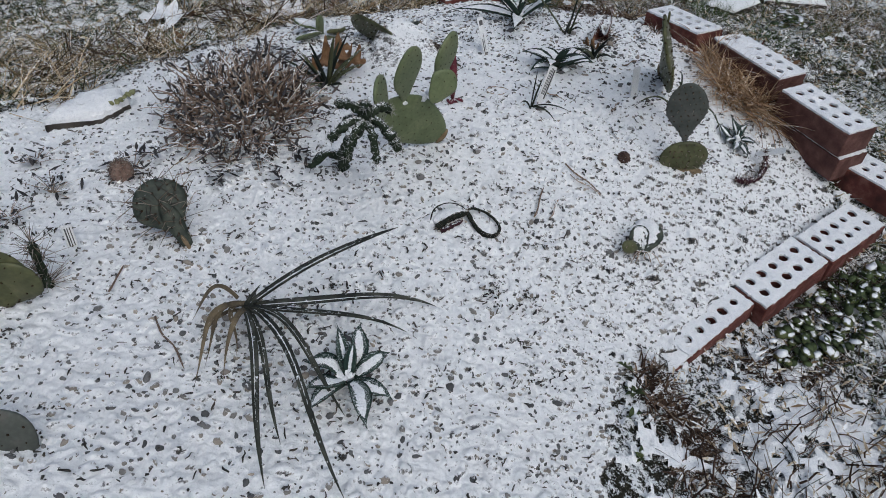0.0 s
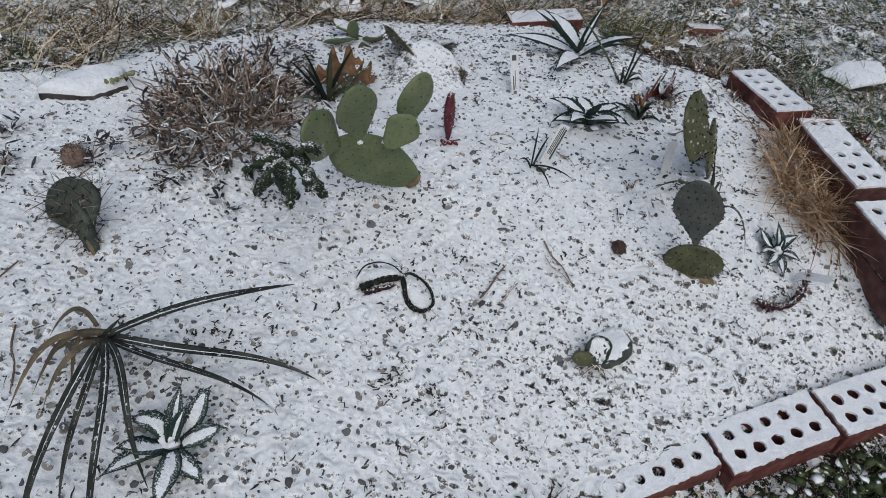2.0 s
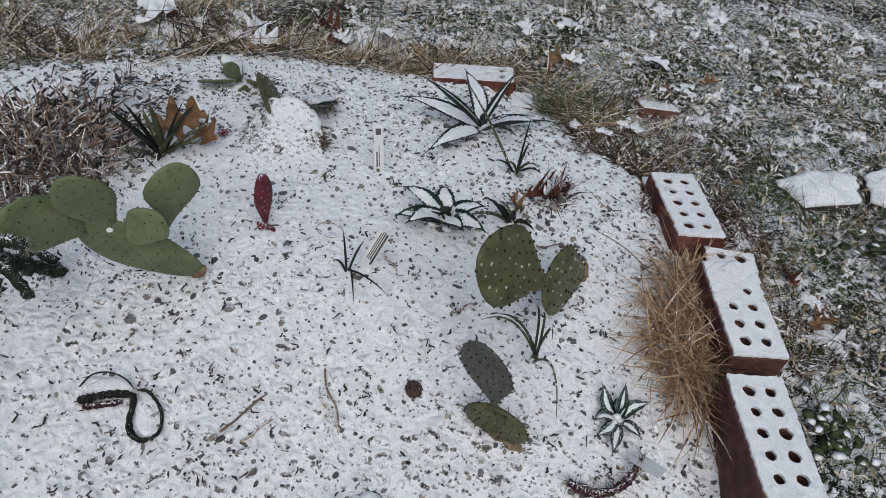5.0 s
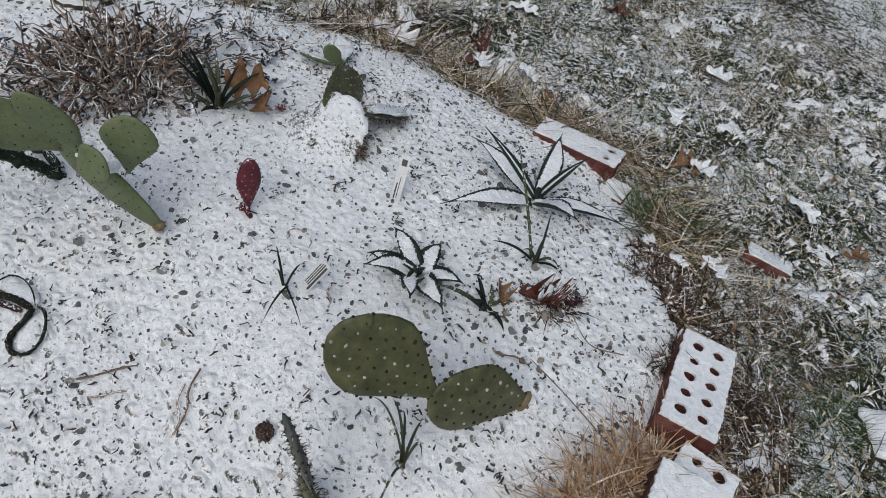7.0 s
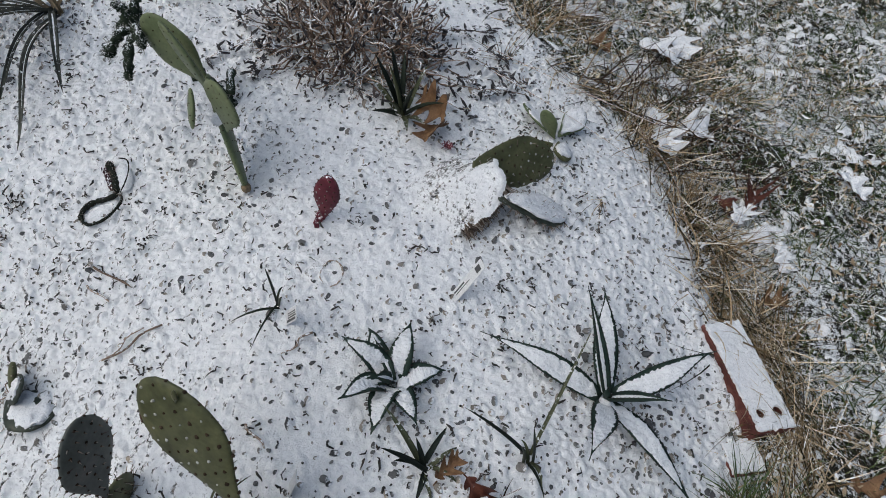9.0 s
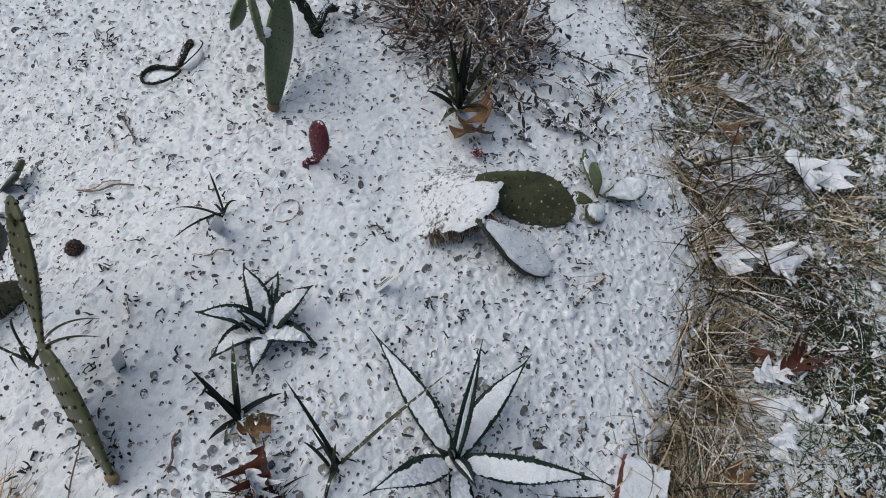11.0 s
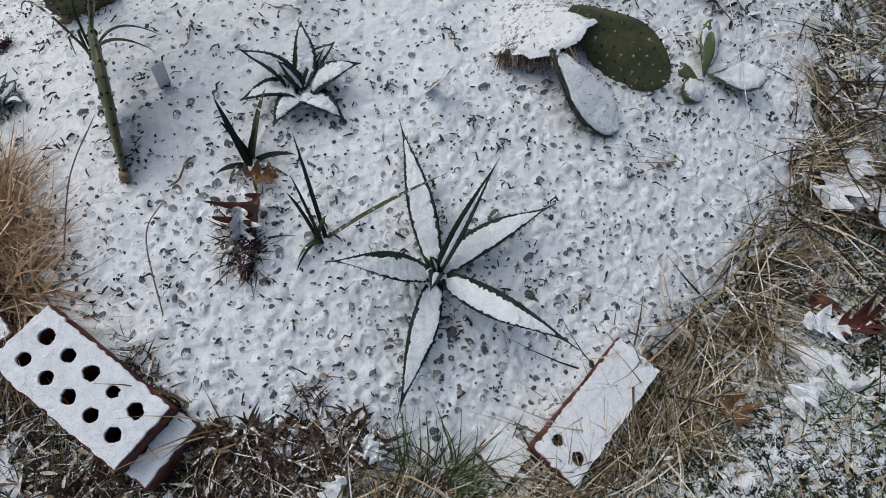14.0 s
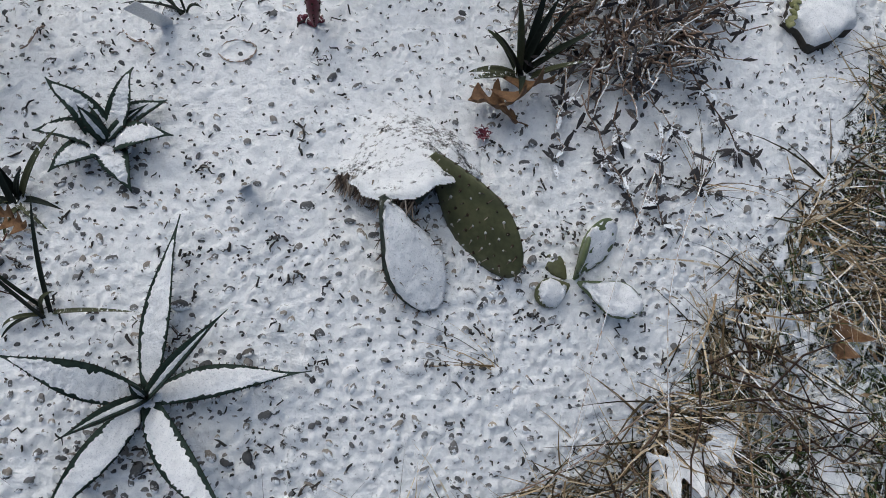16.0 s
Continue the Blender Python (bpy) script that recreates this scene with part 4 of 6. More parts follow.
# ---- rosettes of stiff leaves ----
def leaf(parent, base, tip, width, arch=0.02, thick=0.004, material=None, channel=0.25, snow=0.0, teeth=0.0, name="leaf", belly=0.35, twist=0.0, tip_w=0.02, snow_w=0.86, base_w=0.6, steps=16, taper=1.3, sway=0.0):
    """A leaf from base to tip, arched by arch, hollowed along its middle."""
    base, tip = np.array(base, float), np.array(tip, float)
    s = np.linspace(0, 1, steps)
    p = base + (tip - base) * s[:, None]
    p[:, 2] += arch * 4 * s * (1 - s)
    if sway:
        across = unit(np.cross(tip - base, (0, 0, 1.0)))
        p += across * (sway * (np.sin(np.pi * s * 1.6) - s * math.sin(np.pi * 1.6)))[:, None]
    tan = unit(np.gradient(p, axis=0))
    flat = unit(np.cross(tan, np.tile((0, 0, 1.0), (steps, 1))))
    up = np.cross(flat, tan)
    if twist:
        q = radians(twist)
        flat, up = flat * math.cos(q) + up * math.sin(q), up * math.cos(q) - flat * math.sin(q)
    prof = np.where(s < belly, base_w + (1 - base_w) * np.sin(s / belly * np.pi / 2), np.cos((s - belly) / (1 - belly) * np.pi / 2) ** taper)
    w = width / 2 * np.maximum(prof, tip_w)
    c = np.array([-1, -0.6, 0, 0.6, 1, 0.6, 0, -0.6])
    h = np.array([1, 0.4, 0.0, 0.4, 1, 0.25, -0.35, 0.25]) * channel
    t = np.array([0, 0, 0, 0, 0, -1, -1, -1]) * thick
    v = p[:, None] + flat[:, None] * (w[:, None] * c)[..., None] + up[:, None] * (w[:, None] * h + t * np.minimum(1, w[:, None] / w.max() + 0.2))[..., None]
    f = [[i * 8 + q, i * 8 + (q + 1) % 8, (i + 1) * 8 + (q + 1) % 8, (i + 1) * 8 + q] for i in range(steps - 1) for q in range(8)]
    f += [list(range(8))[::-1], [(steps - 1) * 8 + q for q in range(8)]]
    ob = put(name, v.reshape(-1, 3), f, material or M_AGAVE, parent)
    if snow > 0:
        k, m = 9, steps * 4
        cc, s2 = np.linspace(-1, 1, k), np.linspace(0, 1, m)
        fine = lambda q: np.stack([np.interp(s2, s, q[:, d]) for d in range(3)], -1)
        pp, fl, uu = fine(p), unit(fine(flat)), unit(fine(up))
        slow = np.interp(s2, np.linspace(0, 1, 9), 1 + 0.12 * rng.normal(size=9))
        lean = rng.uniform(-0.24, 0.24)
        edge = [slow * (1 + lean * (1 - 2 * side)) * (1 + 0.12 * rng.normal(size=m)) * snow_w * np.interp(s2, np.linspace(0, 1, 7), 1 + 0.1 * rng.normal(size=7)) for side in (0, 1)]
        span = np.where(cc[None] < 0, edge[0][:, None], edge[1][:, None])
        lift = snow * (1 - cc**2) ** 0.45 * (1 + 0.3 * rng.normal(size=(m, k)))
        ends = smooth_step(0.0, 0.1, s2) * (1 - smooth_step(rng.uniform(0.68, 0.82), 0.95, s2))
        wide = np.interp(s2, s, w)
        ws = np.minimum(wide * ends, wide)
        h2 = channel * (0.15 + 0.75 * (cc * snow_w) ** 2)
        v = pp[:, None] + fl[:, None] * (ws[:, None] * np.clip(cc * span, -0.97, 0.97))[..., None] + uu[:, None] * (ws[:, None] * h2 + lift * ends[:, None] * np.minimum(1, wide[:, None] / 0.008) - 0.0006)[..., None]
        f = [[i * k + q, i * k + q + 1, (i + 1) * k + q + 1, (i + 1) * k + q] for i in range(m - 1) for q in range(k - 1)]
        put("snow", v.reshape(-1, 3), f, M_SNOW, ob, "snow lying in the hollow of the leaf")
    if teeth > 0:
        n = int(np.linalg.norm(tip - base) / 0.011)
        su = np.linspace(0.12, 0.8, n)
        root, way = [], []
        for sg in (1, -1):
            for x in su:
                i = x * (steps - 1)
                q = np.array([np.interp(i, np.arange(steps), (p + flat * (sg * w)[:, None] + up * (w * channel)[:, None])[:, d]) for d in range(3)])
                fl = np.array([np.interp(i, np.arange(steps), flat[:, d]) for d in range(3)])
                root.append(q)
                way.append(fl * sg)
        root, way = np.array(root), np.array(way)
        pts = np.stack([root - way * 0.0008, root + way * teeth], 1)
        v, f = tubes(pts, np.tile((0.0011, 0.0002), (len(root), 1)), 3)
        put("tooth_edge", v, f, M_TOOTH, ob, "dark hooked margin teeth", kind="stuff")
    return ob


def agave(at, tips, width, label, arch=0.01, snow=0.003, teeth=0.0024, belly=0.34, thick=0.006, extra=(), cover=0.86, taper=1.9, material=None, base_w=0.5):
    ob = thing("agave", at, label, "agave")
    at = np.array(at)
    for k, t in enumerate(tips):
        t = np.array(t, float)
        d = unit((t - at) * (1, 1, 0))
        leaf(ob, at + d * 0.008 + (0, 0, 0.004 + 0.002 * (k % 3)), t, width * rng.uniform(0.92, 1.08), arch, thick, snow=snow, teeth=teeth, material=material, belly=belly, base_w=base_w, snow_w=cover, taper=taper, tip_w=0.035, sway=rng.uniform(-0.006, 0.006), twist=rng.uniform(-16, 16))
    for t, w in extra:
        leaf(ob, at + (0, 0, 0.012), t, w, arch * 0.5, thick, material=material, snow=snow * 0.6, snow_w=0.36, teeth=teeth * 0.7, belly=0.3, channel=0.5, taper=1.6)
    hk = 9
    hx = np.stack([rng.normal(size=hk) * width * 0.28, rng.normal(size=hk) * width * 0.28, 0.008 + rng.normal(size=hk) * 0.003], -1)
    v, f = stones(at + hx, np.tile((0.0095, 0.008, 0.006), (hk, 1)) * rng.uniform(0.6, 1.2, (hk, 1)) * min(1, width / 0.03), rng, 0.3)
    put("heart_snow", v, f, M_SNOW, ob, "snow packed in the heart", kind="stuff")
    return ob


def agaves():
    c = (0.279, 1.879, 0.032)
    agave(c, [(0.248, 1.672, 0.09), (0.092, 1.853, 0.056), (0.155, 2.045, 0.05), (0.398, 2.03, 0.01), (0.412, 1.842, 0.13)], 0.038, "dark blue-green agave, long spreading leaves filled with snow", 0.016, cover=0.88,
          extra=[((0.17, 1.806, 0.16), 0.018), ((0.318, 1.933, 0.165), 0.018), ((0.286, 1.868, 0.085), 0.012)])
    c = (0.35, 1.569, 0.062)
    agave(c, [(0.413, 1.508, 0.118), (0.318, 1.483, 0.105), (0.264, 1.571, 0.094), (0.313, 1.637, 0.07), (0.408, 1.617, 0.084), (0.436, 1.56, 0.082), (0.282, 1.512, 0.078)], 0.037, "compact toothed agave with snow-filled leaves", 0.012, belly=0.24, cover=0.74, taper=1.25, base_w=0.85, teeth=0.0034,
          extra=[((0.372, 1.545, 0.12), 0.02), ((0.385, 1.515, 0.1), 0.017), ((0.3, 1.525, 0.09), 0.014)])
    c = (-0.035, 0.65, 0.035)
    agave(c, [(0.021, 0.692, 0.05), (0.031, 0.615, 0.042), (0.001, 0.562, 0.048), (-0.084, 0.574, 0.062), (-0.09, 0.611, 0.062), (-0.1, 0.66, 0.06), (-0.026, 0.736, 0.062)], 0.028, "small snowed-in agave half under limp yucca leaves", 0.01, belly=0.45, cover=0.6, taper=1.4, snow=0.0012, material=M_AGAVE_DUST,
          extra=[((-0.061, 0.722, 0.075), 0.024), ((-0.03, 0.69, 0.085), 0.02)])
    c = (0.757, 1.385, 0.0)
    agave(c, [(0.711, 1.418, 0.028), (0.792, 1.435, 0.02), (0.8, 1.372, 0.006), (0.769, 1.325, -0.002), (0.735, 1.335, 0.004), (0.72, 1.36, 0.012)], 0.021, "tiny agave rosette dusted with snow", 0.004, cover=0.42, material=M_AGAVE_DUST, teeth=0.0012, snow=0.0015, thick=0.003,
          extra=[((0.745, 1.432, 0.04), 0.018), ((0.76, 1.4, 0.035), 0.01)])


def yucca():
    ob = thing("yucca", (-0.21, 0.748, 0.055), "limp grey yucca with long drooping strap leaves", "yucca")
    b = np.array((-0.208, 0.748, 0.07))
    for tip, w, arch in [((0.018, 0.904, 0.112), 0.017, 0.016), ((0.088, 0.823, 0.012), 0.017, 0.034), ((0.044, 0.756, 0.022), 0.013, 0.028), ((-0.033, 0.59, 0.032), 0.014, 0.05), ((-0.017, 0.465, 0.034), 0.014, 0.05), ((-0.118, 0.468, 0.05), 0.015, 0.045), ((-0.11, 0.53, 0.05), 0.012, 0.03)]:
        leaf(ob, b + rng.normal(size=3) * 0.004, tip, w * 0.82, arch, 0.003, M_YUCCA, 0.45, belly=0.3, base_w=0.75, snow=0.0006, snow_w=rng.choice((0.08, 0.14, 0.4)), steps=20, taper=0.7, sway=rng.uniform(-0.014, 0.014), twist=rng.uniform(-25, 25))
    for tip, w, arch in [((-0.243, 0.597, 0.06), 0.009, 0.05), ((-0.208, 0.622, 0.055), 0.009, 0.04), ((-0.281, 0.727, 0.058), 0.008, 0.03), ((-0.24, 0.64, 0.055), 0.008, 0.035), ((-0.2, 0.66, 0.055), 0.008, 0.03), ((-0.262, 0.69, 0.055), 0.007, 0.02)]:
        leaf(ob, b + rng.normal(size=3) * 0.005, tip, w, arch, 0.002, M_YUCCA_DRY, 0.4, belly=0.3, base_w=0.8, name="dead_leaf", sway=rng.uniform(-0.015, 0.015), twist=rng.uniform(-40, 40))
    leaf(ob, b, (-0.182, 0.77, 0.1), 0.005, 0.0, 0.003, M_YUCCA, 0.4)


def spikes():
    """Young narrow-leaved plants."""
    def tuft(at, tips, width, label, arch=0.02, dry=(), name="young_yucca"):
        ob = thing(name, at, label, "yucca")
        for t in tips:
            leaf(ob, np.array(at) + rng.normal(size=3) * 0.003 + (0, 0, 0.004), t, width * rng.uniform(0.8, 1.1), arch * rng.uniform(0.6, 1.3), 0.002, M_SPIKE, 0.5, belly=0.25, base_w=0.9, steps=12, taper=0.8)
        for t in dry:
            leaf(ob, np.array(at) + (0, 0, 0.004), t, width, arch * 0.3, 0.0015, M_YUCCA_DRY, 0.4, belly=0.3, name="dead_leaf", steps=10)
        return ob

    tuft((0.404, 1.78, 0.035), [(0.391, 1.672, 0.145), (0.246, 1.816, 0.19), (0.425, 1.75, 0.15), (0.415, 1.755, 0.2), (0.44, 1.8, 0.06), (0.45, 1.81, 0.04), (0.385, 1.76, 0.07)], 0.0055, "young yucca with a few thin dark upright leaves", 0.015, dry=[(0.40, 1.80, 0.04), (0.415, 1.8, 0.04)])
    tuft((0.452, 1.642, 0.042), [(0.466, 1.58, 0.135), (0.398, 1.566, 0.1), (0.392, 1.658, 0.066), (0.47, 1.60, 0.11), (0.43, 1.62, 0.1), (0.5, 1.64, 0.055), (0.49, 1.66, 0.05), (0.46, 1.69, 0.05), (0.41, 1.68, 0.05)], 0.0085, "young olive yucca tuft among dead leaves", 0.012)
    tuft((0.606, 1.392, 0.04), [(0.506, 1.401, 0.062), (0.52, 1.425, 0.06), (0.678, 1.29, 0.06), (0.583, 1.393, 0.16), (0.592, 1.42, 0.12), (0.62, 1.41, 0.08)], 0.004, "thin arching yucca seedling under cactus pads", 0.05, dry=[(0.612, 1.385, 0.045), (0.6, 1.38, 0.042)])
    tuft((0.277, 1.374, 0.062), [(0.276, 1.361, 0.165), (0.295, 1.39, 0.13), (0.36, 1.36, 0.068), (0.325, 1.315, 0.068), (0.25, 1.37, 0.075)], 0.0036, "wispy yucca seedling beside a plant tag", 0.012)
    ob = tuft((-0.182, 1.442, 0.035), [(-0.155, 1.418, 0.185), (-0.13, 1.47, 0.17), (-0.24, 1.40, 0.15), (-0.27, 1.42, 0.12), (-0.2, 1.38, 0.16), (-0.1, 1.47, 0.09), (-0.12, 1.43, 0.13), (-0.25, 1.47, 0.12), (-0.16, 1.52, 0.12), (-0.21, 1.41, 0.17), (-0.14, 1.395, 0.08), (-0.22, 1.36, 0.09), (-0.1, 1.5, 0.12)], 0.012, "dark stiff-leaved yucca clump with oak leaves caught in it", 0.01)


# ---- stems ----
def curve_points(ctrl, n):
    ctrl = np.array(ctrl, float)
    t = np.linspace(0, len(ctrl) - 1, n)
    i = np.clip(t.astype(int), 0, len(ctrl) - 2)
    s = (t - i)[:, None]
    pad_ = np.vstack([2 * ctrl[0] - ctrl[1], ctrl, 2 * ctrl[-1] - ctrl[-2]])
    a, b, c, d = pad_[i], pad_[i + 1], pad_[i + 2], pad_[i + 3]
    return 0.5 * (2 * b + (c - a) * s + (2 * a - 5 * b + 4 * c - d) * s**2 + (3 * b - a - 3 * c + d) * s**3)


def stem(parent, ctrl, radius, material, name="stem", n=22, sides=8, lumpy=0.12, taper=0.6, spines=0.0, spine_m=None, label=""):
    p = curve_points(ctrl, n)
    r = radius * np.interp(np.linspace(0, 1, n), (0, 0.1, 0.9, 1), (0.85, 1, (1 + taper) / 2, taper * 0.5)) * (1 + lumpy * rng.normal(size=n))
    v, f = tubes(p[None], r[None], sides)
    v = v + rng.normal(size=v.shape) * radius * lumpy * 0.5
    ob = put(name, v, f, material, parent, label)
    if spines > 0:
        k = n * 5
        q = p[rng.integers(0, n, k)]
        way = unit(rng.normal(size=(k, 3)) + (0, 0, 0.3))
        v, f = tubes(np.stack([q, q + way * (radius + spines * rng.uniform(0.4, 1, (k, 1)))], 1), np.tile((0.0008, 0.0002), (k, 1)), 3)
        put("spine_cover", v, f, spine_m or M_SPINE, ob, "thin spines", kind="stuff")
    return ob


def cholla():
    ob = thing("cholla", (-0.107, 1.146, 0.04), "small dark cholla with snowy drooping finger joints", "cactus")
    stem(ob, [(-0.107, 1.146, 0.035), (-0.1, 1.11, 0.09), (-0.08, 1.062, 0.162), (-0.045, 1.033, 0.23)], 0.0105, M_CHOLLA, spines=0.009, lumpy=0.22, spine_m=M_AREOLE_PALE, n=30)
    h = np.array((-0.045, 1.033, 0.23))
    for dx, dy, dz in ((-0.045, -0.01, 0.04), (-0.055, -0.03, -0.012), (0.0, -0.02, 0.045), (0.02, -0.045, -0.04), (0.052, 0.0, -0.045), (0.035, 0.03, 0.01), (-0.03, -0.05, -0.03), (0.0, 0.05, -0.035), (0.048, -0.028, -0.012), (-0.045, 0.03, -0.03)):
        t = h + np.array((dx, dy, dz)) * 0.9
        mid = (h + t) / 2 + (0, 0, 0.012)
        stem(ob, [h, mid, t, t + (t - mid) * 0.3 - (0, 0, 0.006)], 0.0074, M_CHOLLA, "joint", 20, spines=0.008, taper=0.95, lumpy=0.25, spine_m=M_AREOLE_PALE)
    stem(ob, [(-0.105, 1.14, 0.07), (-0.135, 1.13, 0.088), (-0.16, 1.12, 0.068), (-0.172, 1.118, 0.062)], 0.0078, M_CHOLLA, "joint", 12, spines=0.006, taper=0.9)


def trailing():
    ob = thing("trailing_cactus", (0.13, 1.0, 0.03), "dark trailing cactus stem looped on snowy gravel", "cactus")
    g = lambda x, y, h=0.007: (x, y, gz(x, y) + h)
    stem(ob, [g(0.082, 0.994, 0.008), g(0.096, 1.008, 0.011), g(0.114, 1.024, 0.012), g(0.137, 1.038, 0.012)], 0.0058, M_DARKSTEM, n=26, spines=0.004, taper=0.95)
    stem(ob, [g(0.09, 0.992, 0.004), g(0.108, 1.006, 0.005), g(0.13, 1.024, 0.006)], 0.005, M_REDSTEM, n=14, spines=0.003)
    stem(ob, [g(0.07, 1.008, 0.012), g(0.076, 1.028, 0.02), g(0.095, 1.042, 0.024), g(0.118, 1.047, 0.022), g(0.137, 1.044, 0.014)], 0.0013, M_DARKSTEM, n=22)
    stem(ob, [g(0.138, 1.04, 0.012), g(0.147, 1.026), g(0.157, 1.008), g(0.17, 0.997), g(0.187, 0.996), g(0.197, 1.006)], 0.0041, M_DARKSTEM, n=26, spines=0.0025, taper=0.9)
    stem(ob, [g(0.197, 1.004), g(0.2, 1.018, 0.008), g(0.19, 1.036, 0.009), g(0.171, 1.048, 0.011), g(0.15, 1.052, 0.012), g(0.138, 1.046, 0.012)], 0.0028, M_DARKSTEM, n=22, spines=0.0015, taper=0.6)
    v, f, _ = pad_shape(g(0.076, 1.014, 0.004), g(0.13, 1.048, 0.006), (0.1, -0.1, 0.95), 0.034, 0.018, 0.8)
    put("snow", v, f, M_SNOW, ob, "snow bridging the loop")
    v, f, _ = pad_shape(g(0.15, 1.042, 0.0), g(0.186, 1.006, 0.0), (0.1, -0.1, 0.95), 0.032, 0.01, 0.5)
    put("snow", v, f, M_SNOW, ob, "snow filling the loop")
    ob = thing("spiny_cactus", (0.77, 1.29, -0.02), "fallen purple spiny cactus stem on snowy gravel", "cactus")
    stem(ob, [g(0.727, 1.262, 0.012), g(0.755, 1.265, 0.012), g(0.785, 1.283, 0.014), g(0.803, 1.31, 0.022), (0.809, 1.342, 0.012)], 0.0068, M_REDSTEM, n=30, spines=0.018, lumpy=0.2)
    ob = thing("ball_cactus", (-0.512, 1.074, 0.035), "small reddish ribbed ball cactus in snow", "cactus")
    a = np.linspace(0, 2 * np.pi, 27)[:-1]
    v, f = [], []
    for i, q in enumerate(np.linspace(-0.5, 1.5, 9)):
        for k, t in enumerate(a):
            rr = 0.0195 * math.cos(q) * (1 + 0.13 * (1 if k % 2 else -1)) if q < 1.5 else 0.002
            v.append((-0.512 + rr * math.cos(t), 1.074 + rr * math.sin(t), 0.056 + 0.024 * math.sin(q)))
    for i in range(8):
        f += [[i * 26 + k, i * 26 + (k + 1) % 26, (i + 1) * 26 + (k + 1) % 26, (i + 1) * 26 + k] for k in range(26)]
    body = put("body", v, f, M_BALL, ob)
    pts = np.array([p for i, p in enumerate(v) if (i % 26) % 2 and i > 26 and i < 26 * 8])
    way = unit(pts - (-0.512, 1.074, 0.055))
    k = 4
    way = unit(way.repeat(k, 0) + rng.normal(size=(len(pts) * k, 3)) * 0.6)
    root = pts.repeat(k, 0)
    vv, ff = tubes(np.stack([root, root + way * 0.006], 1), np.tile((0.0007, 0.0002), (len(root), 1)), 3)
    put("spine_cover", vv, ff, M_SPINE, body, "short pale spines", kind="stuff")
    ob = thing("spiny_cactus", (-0.52, 0.79, 0.06), "upright bristly cactus stem with long spines", "cactus")
    stem(ob, [(-0.515, 0.775, 0.05), (-0.525, 0.79, 0.09), (-0.53, 0.8, 0.135)], 0.0075, M_CHOLLA, n=30, spines=0.05)
    ob = thing("spiny_cactus", g(0.497, 1.77, 0.0), "short fallen purple-black spiny stem among dead leaves", "cactus")
    stem(ob, [g(0.486, 1.745, 0.012), g(0.493, 1.76, 0.013), g(0.502, 1.78, 0.012), g(0.51, 1.797, 0.008)], 0.0105, M_REDSTEM, n=20, spines=0.013, lumpy=0.2)
    for x, y, s in ((0.47, 1.254, 0.85),):
        ob = thing("pine_cone", (x, y, gz(x, y)), "small brown cone lying on snowy gravel", "cone")
        k = 60
        i = np.arange(k)
        t = i * 2.39996
        h = i / k
        rr = 0.0125 * s * np.sin(np.pi * (0.12 + 0.8 * h)) ** 0.8
        at = np.stack([x + (h - 0.5) * 0.026 * s, y + rr * np.cos(t), gz(x, y) + 0.011 * s + rr * np.sin(t)], -1)
        v, f = stones(at, np.tile((0.0035 * s, 0.004 * s, 0.0035 * s), (k, 1)), rng, 0.2, (ICO_V1, ICO_F1))
        put("scale_cover", v, f, M_CONE, ob, kind="stuff")


# ---- tags ----
def tag(at_low, at_top, width, facing, label, bars=()):
    lo, hi = np.array(at_low, float), np.array(at_top, float)
    a = unit(hi - lo)
    n = unit(np.array(facing, float) - a * np.dot(facing, a))
    b = np.cross(a, n)
    ln = np.linalg.norm(hi - lo)
    ob = thing("plant_tag", lo, label, "plant tag")

    def plate(x0, x1, y0, y1, z0, z1):
        v = [lo + b * x + a * y + n * z for z in (z0, z1) for x, y in ((x0, y0), (x1, y0), (x1, y1), (x0, y1))]
        return v, [[0, 3, 2, 1], [4, 5, 6, 7], [0, 1, 5, 4], [1, 2, 6, 5], [2, 3, 7, 6], [3, 0, 4, 7]]
    w = width / 2
    v = [lo + b * x + a * y + n * z for z in (-0.0005, 0.0005) for x, y in ((-w * 0.15, 0), (w * 0.15, 0), (w, ln * 0.14), (w, ln * 0.97), (w * 0.9, ln), (-w * 0.9, ln), (-w, ln * 0.97), (-w, ln * 0.14))]
    f = [list(range(8))[::-1], list(range(8, 16))] + [[i, (i + 1) % 8, 8 + (i + 1) % 8, 8 + i] for i in range(8)]
    put("plate", v, f, M_TAG, ob, smooth=False)
    for x0, x1, y0, y1 in bars:
        v, f = plate(x0 * w, x1 * w, y0 * ln, y1 * ln, 0.0006, 0.0009)
        put("print", v, f, M_INK, ob, "dark printed bar", smooth=False)


